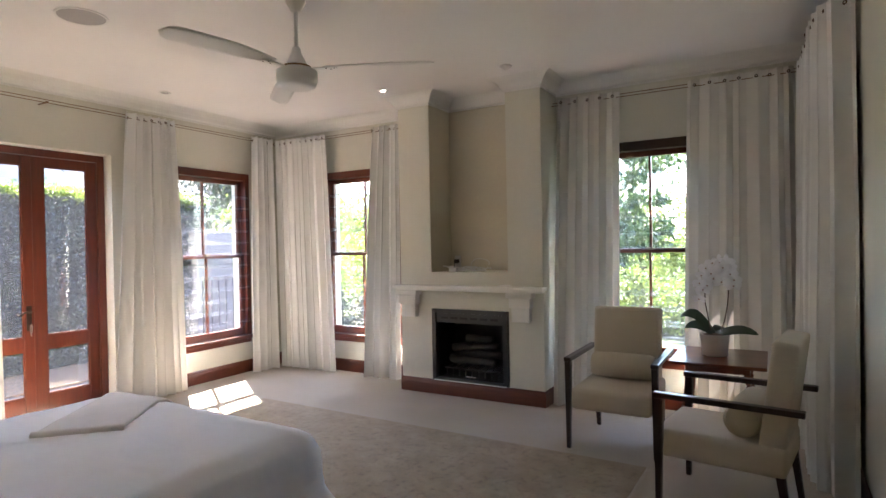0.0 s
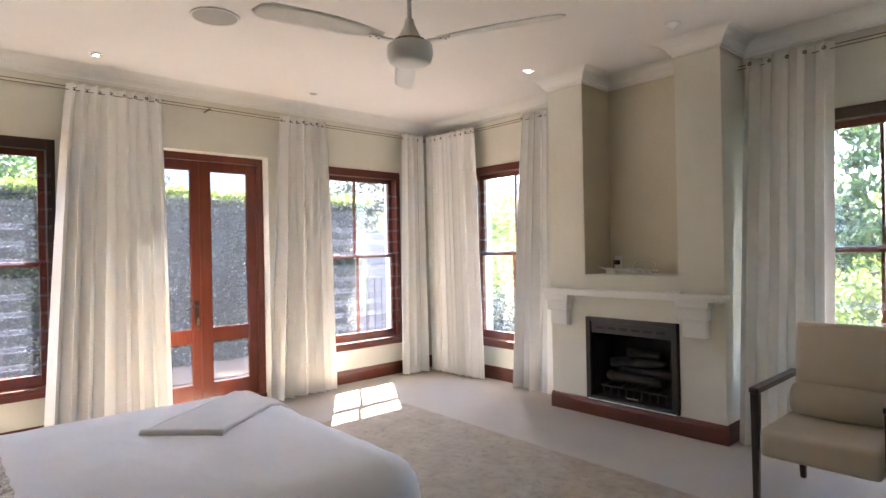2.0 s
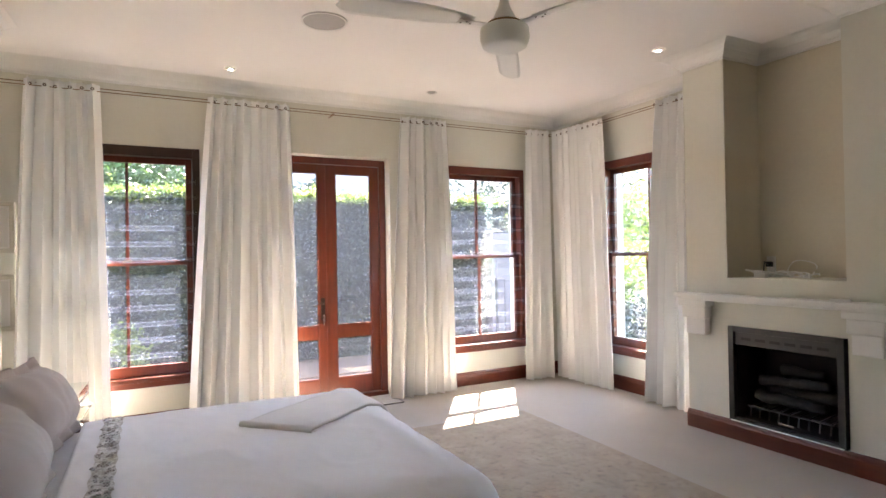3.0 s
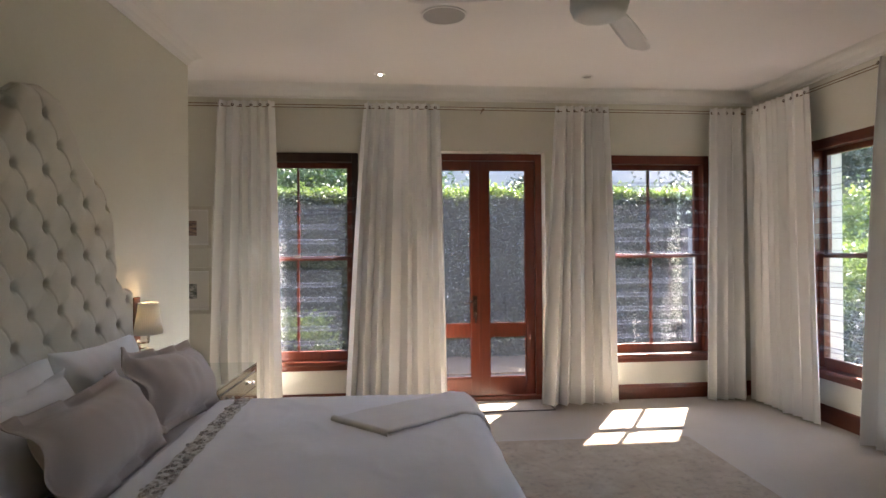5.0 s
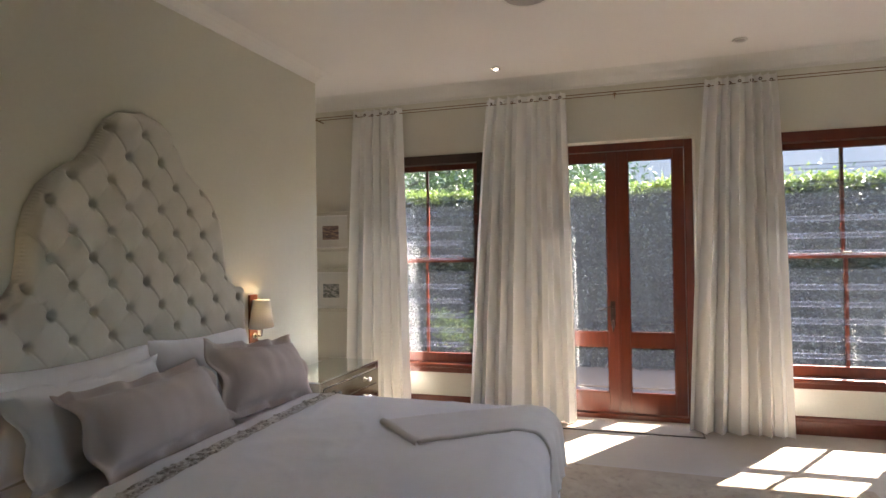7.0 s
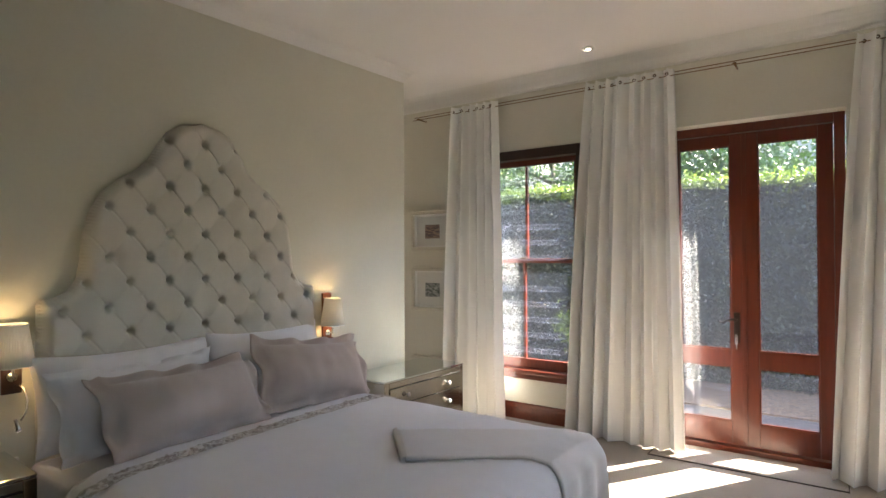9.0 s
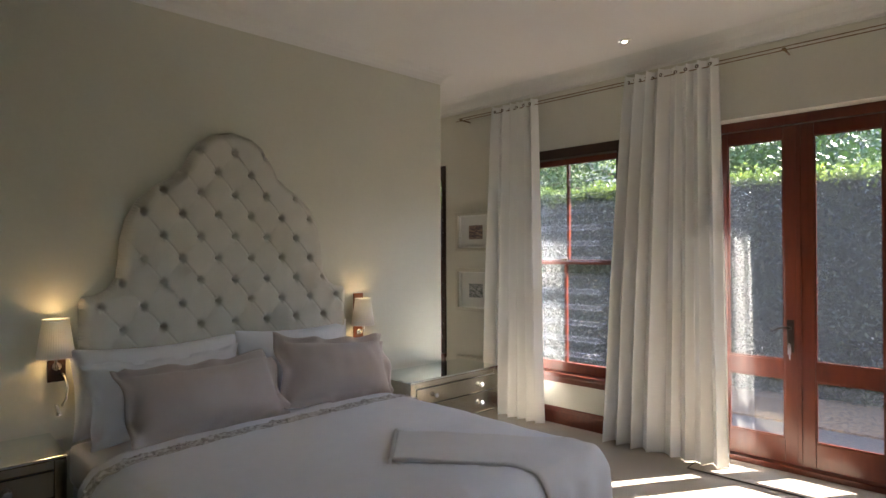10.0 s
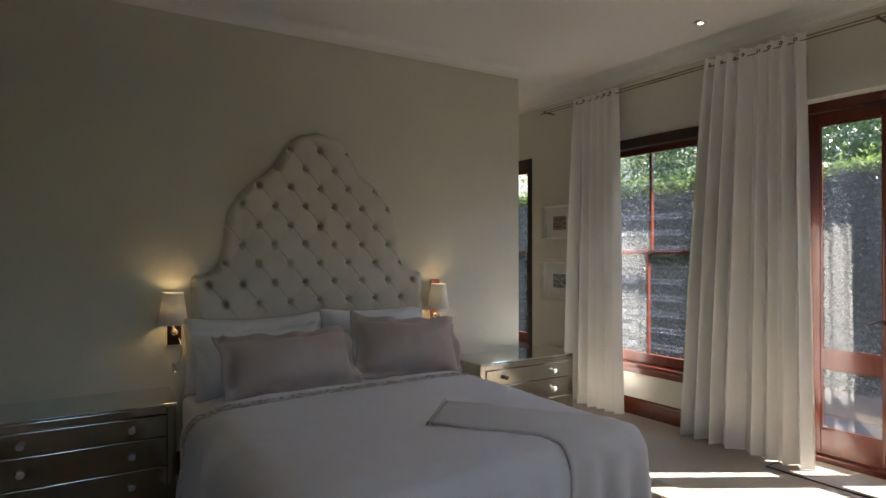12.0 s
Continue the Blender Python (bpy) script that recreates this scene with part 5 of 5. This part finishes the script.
# ---- bedside ----
def nightstand(m, label):
    n = thing("nightstand", label, "nightstand", m, group="mirrored bedside chests")
    w, dp, h = 0.46, 0.435, 0.57
    bm = bmesh.new()
    box(bm, -w + 0.004, w - 0.004, 0.004, dp - 0.004, 0.05, h - 0.014, 0.002, 1)
    part("carcase", bm, MIRROR, n)
    bm = bmesh.new()
    box(bm, -w, w, 0.0, dp + 0.004, h - 0.0135, h, 0.003)
    part("top", bm, MIRROR_TOP, n, "bevelled mirror top")
    for x0, x1 in ((-w + 0.002, -w + 0.05), (w - 0.05, w - 0.002)):
        bm = bmesh.new()
        box(bm, x0, x1, dp - 0.0035, dp + 0.003, 0.05, h - 0.014, 0.004)
        part("stile", bm, MIRROR, n)
    bm = bmesh.new()
    box(bm, -w + 0.05, w - 0.05, dp - 0.0035, dp + 0.003, h - 0.055, h - 0.0145, 0.004)
    part("rail", bm, MIRROR, n)
    z = h - 0.058
    for hgt in (0.12, 0.16, 0.16):
        bm = bmesh.new()
        box(bm, -w + 0.053, w - 0.053, dp - 0.0035, dp + 0.010, z - hgt + 0.003, z - 0.003, 0.0025)
        d = part("drawer", bm, MIRROR, n, "bevelled mirrored drawer front")
        # black strip stands in for the shade in the slit above the drawer
        bm = bmesh.new()
        for a, b_, c, e in ((-w + 0.05, w - 0.05, z - 0.003, z), ):
            box(bm, a, b_, dp - 0.003, dp + 0.0045, c, e)
        part("gap", bm, BLACK, n)
        for x in (-w * 0.52, w * 0.52):
            bm = bmesh.new()
            mm = Matrix.Translation((x, dp + 0.010, z - hgt / 2)) @ Matrix.Rotation(-math.pi / 2, 4, "X")
            lathe(bm, [(0.006, 0.0), (0.006, 0.012), (0.015, 0.016), (0.019, 0.026), (0.013, 0.034), (0, 0.036)], 8, m=mm)
            part("knob", bm, CRYSTAL, d, "faceted crystal knob")
        z -= hgt
    for x in (-w + 0.03, w - 0.03):
        for y in (0.03, dp - 0.03):
            bm = bmesh.new()
            box(bm, x - 0.025, x + 0.025, y - 0.025, y + 0.025, 0.0, 0.05, 0.003)
            part("foot", bm, MIRROR, n)


nightstand(M_HEAD @ pose(-1.554, 0.021, 0), "mirrored three-drawer bedside chest catching sunlight, beside the passage")
nightstand(M_HEAD @ pose(1.411, 0.04, 0), "mirrored three-drawer bedside chest with crystal knobs, in shade")


def sconce(x, label):
    s = thing("wall_lamp", label, "wall lamp", M_HEAD @ pose(x, 0, 0), group="bedside wall lamps")
    bm = bmesh.new()
    box(bm, -0.055, 0.025, 0.001, 0.018, 0.82, 1.185 if x < 0 else 1.03, 0.003)
    part("back_plate", bm, WALNUT if x > 0 else CHERRY, s, "narrow wooden back plate")
    bm = bmesh.new()
    lathe(bm, [(0.0, 0.0), (0.022, 0.0), (0.022, 0.008), (0, 0.01)], 16, m=Matrix.Translation((-0.015, 0.018, 0.90)) @ Matrix.Rotation(-math.pi / 2, 4, "X"))
    tube(bm, [(-0.015, 0.02, 0.90), (-0.01, 0.07, 0.90), (0, 0.090, 0.905), (0, 0.092, 0.93), (0, 0.092, 1.0)], 0.007, 8)
    part("arm", bm, CHROME, s, smooth=True)
    bm = bmesh.new()
    pts = [(-0.03, 0.02, 0.86), (-0.035, 0.06, 0.865), (-0.04, 0.10, 0.85), (-0.045, 0.13, 0.80), (-0.035, 0.145, 0.75), (-0.015, 0.15, 0.72)]
    tube(bm, pts, 0.0055, 8)
    lathe(bm, [(0, 0.055), (0.008, 0.05), (0.012, 0.01), (0.014, 0.0), (0.011, -0.003), (0, -0.003)], 14, m=Matrix.Translation((-0.005, 0.153, 0.68)) @ Matrix.Rotation(radians(14), 4, "Y"))
    part("reading_light", bm, CHROME, s, "small flexible chrome reading light", smooth=True)
    bm = bmesh.new()
    lathe(bm, [(0, -0.0045), (0.008, -0.0045), (0.008, -0.0035), (0, -0.0035)], 10, m=Matrix.Translation((-0.005, 0.153, 0.68)) @ Matrix.Rotation(radians(14), 4, "Y"))
    part("reading_led", bm, READING_LED, s)
    bm = bmesh.new()
    pleat = lambda a: 1 + 0.012 * math.sin(a * 44)
    lathe(bm, [(0.083, 0.960), (0.056, 1.148)], 176, (0, 0.092), ripple=pleat)
    sh = part("shade", bm, SHADE, s, "pleated cream fabric shade", smooth=True)
    solidify(sh, 0.002)
    bm = bmesh.new()
    lathe(bm, [(0.0565, 1.146), (0.059, 1.146), (0.059, 1.152), (0.0565, 1.152), (0.0565, 1.146)], 40, (0, 0.092))
    part("top_ring", bm, SHADE, s)
    bm = bmesh.new()
    lathe(bm, [(0.0825, 0.957), (0.086, 0.957), (0.086, 0.963), (0.0825, 0.963), (0.0825, 0.957)], 40, (0, 0.092))
    part("bottom_ring", bm, SHADE, s)
    bm = bmesh.new()
    lathe(bm, [(0, 1.0), (0.012, 1.0), (0.016, 1.02), (0.024, 1.05), (0.02, 1.075), (0, 1.085)], 16, (0, 0.092))
    part("bulb", bm, BULB, s, smooth=True)
    lamp = new("lamp_light", bpy.data.lights.new("lamp_light", "POINT"))
    lamp.data.energy, lamp.data.color, lamp.data.shadow_soft_size = 0.055, (1.0, 0.72, 0.34), 0.02
    lamp.matrix_world = M_HEAD @ pose(x, 0.092, 1.11)


sconce(0.935, "chrome wall lamp with a pleated cream shade, lit, over the chest")
sconce(-0.948, "chrome wall lamp with a pleated cream shade, lit, by the headboard")
so = thing("wall_socket", "white socket plate low on the wall beside the chest", "socket", M_HEAD @ pose(0.91, 0, 0.46))
bm = bmesh.new()
box(bm, -0.02, 0.03, 0.001, 0.012, -0.06, 0.06, 0.003)
part("plate", bm, PLASTIC, so)


def picture(z0, z1, printed, label):
    p = thing("picture_frame", label, "picture", pose(WEST, -0.16, (z0 + z1) / 2), group="framed prints")
    hw, hh = 0.235, (z1 - z0) / 2
    t = 0.032
    bm = bmesh.new()
    for a, b, c, d in ((-hw, hw, -hh, -hh + t), (-hw, hw, hh - t, hh), (-hw, -hw + t, -hh + t, hh - t), (hw - t, hw, -hh + t, hh - t)):
        box(bm, 0.003, 0.055, a, b, c, d, 0.006)
    part("frame", bm, FRAME_CREAM, p)
    bm = bmesh.new()
    k = t + 0.014
    for a, b, c, d in ((-hw + t, hw - t, -hh + t, -hh + k), (-hw + t, hw - t, hh - k, hh - t), (-hw + t, -hw + k, -hh + k, hh - k), (hw - k, hw - t, -hh + k, hh - k)):
        box(bm, 0.004, 0.035, a, b, c, d, 0.003)
    part("inner_slip", bm, WHITE, p)
    bm = bmesh.new()
    box(bm, 0.004, 0.014, -hw + k, hw - k, -hh + k, hh - k)
    part("mount", bm, PAPER, p)
    bm = bmesh.new()
    box(bm, 0.0145, 0.0165, -0.085, 0.09, max(-0.075, -hh + k + 0.01), min(0.06, hh - k - 0.01))
    part("print", bm, printed, p)


picture(1.50, 1.885, PRINT_A, "cream framed small print of a reddish landscape")
picture(0.91, 1.33, PRINT_B, "cream framed small print of a pale landscape with trees")
picture(0.30, 0.46, PRINT_B, "lower cream framed print behind the bedside chest")

# ---- armchairs ----
def armchair(m, label):
    c = thing("armchair", label, "armchair", m, group="pair of armchairs")
    def leg(x, y0, y1, z1, name="leg", t0=0.030, t1=0.045):
        bm = bmesh.new()
        vs = []
        for z, y, t in ((0, y0, t0), (z1, y1, t1)):
            vs.append([bm.verts.new((x + sx * t / 2, y + sy * t / 2, z)) for sx, sy in ((-1, -1), (1, -1), (1, 1), (-1, 1))])
        for i in range(4):
            j = (i + 1) % 4
            bm.faces.new((vs[0][i], vs[0][j], vs[1][j], vs[1][i]))
        bm.faces.new(vs[0][::-1])
        bm.faces.new(vs[1])
        bmesh.ops.bevel(bm, geom=bm.edges[:], offset=0.004, segments=2, affect="EDGES")
        part(name, bm, WALNUT, c)
    for s in (-1, 1):
        leg(s * 0.30, -0.31, -0.30, 0.625, "front_leg")
        leg(s * 0.245, 0.31, 0.27, 0.305, "back_leg", 0.030, 0.042)
        bm = bmesh.new()
        box(bm, s * 0.30 - 0.026, s * 0.30 + 0.026, -0.33, 0.385, 0.626, 0.656, 0.006)
        part("arm", bm, WALNUT, c)
    bm = bmesh.new()
    box(bm, -0.274, 0.274, -0.345, 0.30, 0.29, 0.445, 0.04, 4)
    part("seat", bm, CREAM, c, smooth=True)
    bm = bmesh.new()
    tilt = Matrix.Translation((0, 0.222, 0.40)) @ Matrix.Rotation(radians(-7.5), 4, "X")
    box(bm, -0.25, 0.25, -0.055, 0.065, 0.0, 0.575, 0.028, 4, tilt)
    part("backrest", bm, CREAM, c, smooth=True)
    for z in (0.02, 0.55):
        bm = bmesh.new()
        tube(bm, [tilt @ Vector((x, -0.056, z)) for x in (-0.235, -0.1, 0.1, 0.235)], 0.003, 6)
        part("piping", bm, CREAM, c, smooth=True)


M_A = pose(-0.665, 4.32, 0)
M_B = pose(0.118, 3.545, 0, 0, 0, -98)
armchair(M_A, "dark-framed armchair upholstered in cream, facing the room beside the chimney breast")
armchair(M_B, "dark-framed armchair upholstered in cream, side-on beside the small table")


def bolster(m, label):
    b = thing("bolster_cushion", label, "cushion", m, group="bolster cushions")
    bm = bmesh.new()
    lathe(bm, [(0, -0.225), (0.03, -0.228), (0.078, -0.222), (0.091, -0.205), (0.095, -0.1), (0.096, 0), (0.095, 0.1), (0.091, 0.205), (0.078, 0.222), (0.03, 0.228), (0, 0.225)], 28, m=Matrix.Rotation(math.pi / 2, 4, "Y"))
    part("cover", bm, CREAM, b, smooth=True)
    for x in (-0.222, 0.222):
        bm = bmesh.new()
        tube(bm, [(x, 0.080 * math.cos(k * math.pi / 8), 0.080 * math.sin(k * math.pi / 8)) for k in range(17)], 0.004, 6)
        part("piping", bm, CREAM, b, smooth=True)


bolster(M_A @ pose(0, 0.092, 0.543), "cream bolster cushion against the back of the armchair")
bolster(M_B @ pose(0, 0.092, 0.543), "cream bolster cushion against the back of the side-on armchair")


def side_table():
    t = thing("side_table", "cherry-wood side table with turned splayed legs", "side table", pose(-0.01, 4.52, 0))
    bm = bmesh.new()
    box(bm, -0.30, 0.30, -0.33, 0.33, 0.628, 0.652, 0.007)
    part("tabletop", bm, CHERRY, t)
    bm = bmesh.new()
    for c in ((-0.20, 0.20, -0.235, -0.215), (-0.20, 0.20, 0.215, 0.235), (-0.20, -0.18, -0.215, 0.215), (0.18, 0.20, -0.215, 0.215)):
        box(bm, *c, 0.575, 0.6275, 0.003)
    part("apron", bm, CHERRY, t)
    for sx in (-1, 1):
        for sy in (-1, 1):
            bm = bmesh.new()
            prof = [(0, 0.0), (0.012, 0.0), (0.016, 0.02)] + [(0.0155 + 0.0045 * math.sin(k * 1.9), 0.03 + k * 0.0085) for k in range(58)] + [(0.02, 0.53), (0.022, 0.574), (0, 0.574)]
            lean = Matrix(((1, 0, -sx * 0.11, sx * 0.245), (0, 1, -sy * 0.07, sy * 0.25), (0, 0, 1, 0), (0, 0, 0, 1)))
            lathe(bm, prof, 14, m=lean)
            part("leg", bm, CHERRY, t, "turned leg", smooth=True)
    bm = bmesh.new()
    box(bm, -0.21, 0.21, -0.012, 0.012, 0.20, 0.225, 0.004)
    for s in (-1, 1):
        box(bm, s * 0.222 - 0.012, s * 0.222 + 0.012, -0.225, 0.225, 0.20, 0.225, 0.004)
    part("stretcher", bm, CHERRY, t)


side_table()


def orchid():
    o = thing("orchid", "white moth orchid in a ribbed cream pot on the side table", "potted plant", pose(-0.04, 4.53, 0.653))
    bm = bmesh.new()
    lathe(bm, [(0, 0.0), (0.074, 0.0), (0.082, 0.006), (0.098, 0.145), (0.101, 0.155), (0.094, 0.155), (0.090, 0.14), (0, 0.135)], 72, ripple=lambda a: 1 + 0.014 * math.sin(a * 24))
    part("pot", bm, CERAMIC, o, smooth=True)
    bm = bmesh.new()
    lathe(bm, [(0, 0.137), (0.091, 0.142), (0.05, 0.15), (0, 0.152)], 20)
    part("soil", bm, MULCH, o)
    for ang, l, rise, w in ((178, 0.23, 0.16, 0.055), (-168, 0.20, 0.08, 0.05), (-8, 0.28, 0.055, 0.048), (75, 0.16, 0.06, 0.045)):
        m = Matrix.Rotation(radians(ang), 4, "Z")
        bm = bmesh.new()
        def f(u, v):
            x = l * u
            ww = w * math.sin(math.pi * min(1, 0.12 + 0.88 * u)) ** 0.6 + 0.004
            y = (v - 0.5) * 2 * ww * 0.72
            return m @ Vector((x, y, 0.15 + rise * math.sin(u * 2.0) + 0.75 * y * math.cos(radians(ang)) - 0.03 * u ** 3))
        sheet(bm, f, 18, 8)
        part("leaf", bm, LEAF_ORCHID, o, smooth=True)
        solidify(o.children[-1], 0.003)
    rng = random.Random(7)
    stems = ([(-0.02, 0, 0.14), (-0.04, 0, 0.26), (-0.06, 0, 0.38), (-0.06, 0.0, 0.50), (-0.045, 0, 0.60), (-0.01, 0, 0.68), (0.035, 0, 0.70)],
             [(0.03, 0.01, 0.14), (0.065, 0.01, 0.25), (0.085, 0.01, 0.36), (0.095, 0.01, 0.48), (0.098, 0.01, 0.58), (0.08, 0.01, 0.66), (0.045, 0.02, 0.705)])
    for s in stems:
        bm = bmesh.new()
        tube(bm, s, 0.0045, 8, 0.0025)
        part("stem", bm, STEM, o, smooth=True)
    spots = [(-0.112, 0.50), (-0.085, 0.565), (-0.108, 0.62), (-0.060, 0.60), (-0.045, 0.665), (-0.095, 0.685), (-0.05, 0.74), (-0.02, 0.70), (0.0, 0.775), (0.02, 0.72), (0.05, 0.79), (0.075, 0.745), (0.04, 0.68), (0.085, 0.69), (0.13, 0.70), (0.12, 0.75), (0.10, 0.79), (0.155, 0.645), (0.115, 0.63), (0.15, 0.60), (0.01, 0.655), (0.07, 0.635)]
    for i, (x, z) in enumerate(spots):
        x, z, y = x * 0.82, 0.44 + (z - 0.50) * 0.92, rng.uniform(-0.06, 0.03)
        m = Matrix.Translation((x, y, z - 0.03)) @ Matrix.Rotation(radians(rng.uniform(-35, 35) + 5), 4, "Z") @ Matrix.Rotation(radians(rng.uniform(-15, 25)), 4, "X")
        bm = bmesh.new()
        size = 0.056 * rng.uniform(0.85, 1.1)
        for k, (a, wd) in enumerate(((90, 0.55), (210, 0.5), (330, 0.5), (5, 0.95), (175, 0.95))):
            rot = Matrix.Rotation(radians(-a), 4, "Y")
            def g(u, v):
                w = wd * size * math.sin(math.pi * (0.06 + 0.9 * u)) ** 0.7
                return m @ rot @ Vector((size * u, -0.006 * (k > 2) - 0.010 * math.sin(u * 2.6), (v - 0.5) * w))
            sheet(bm, g, 5, 4)
        fl = part("flower", bm, PETAL, o, smooth=True)
        bm = bmesh.new()
        lathe(bm, [(0, -0.006), (0.005, -0.003), (0.006, 0.002), (0, 0.005)], 8, m=m @ Matrix.Translation((0, -0.016, -0.002)))
        part("lip", bm, PETAL_HEART, fl, smooth=True)


orchid()
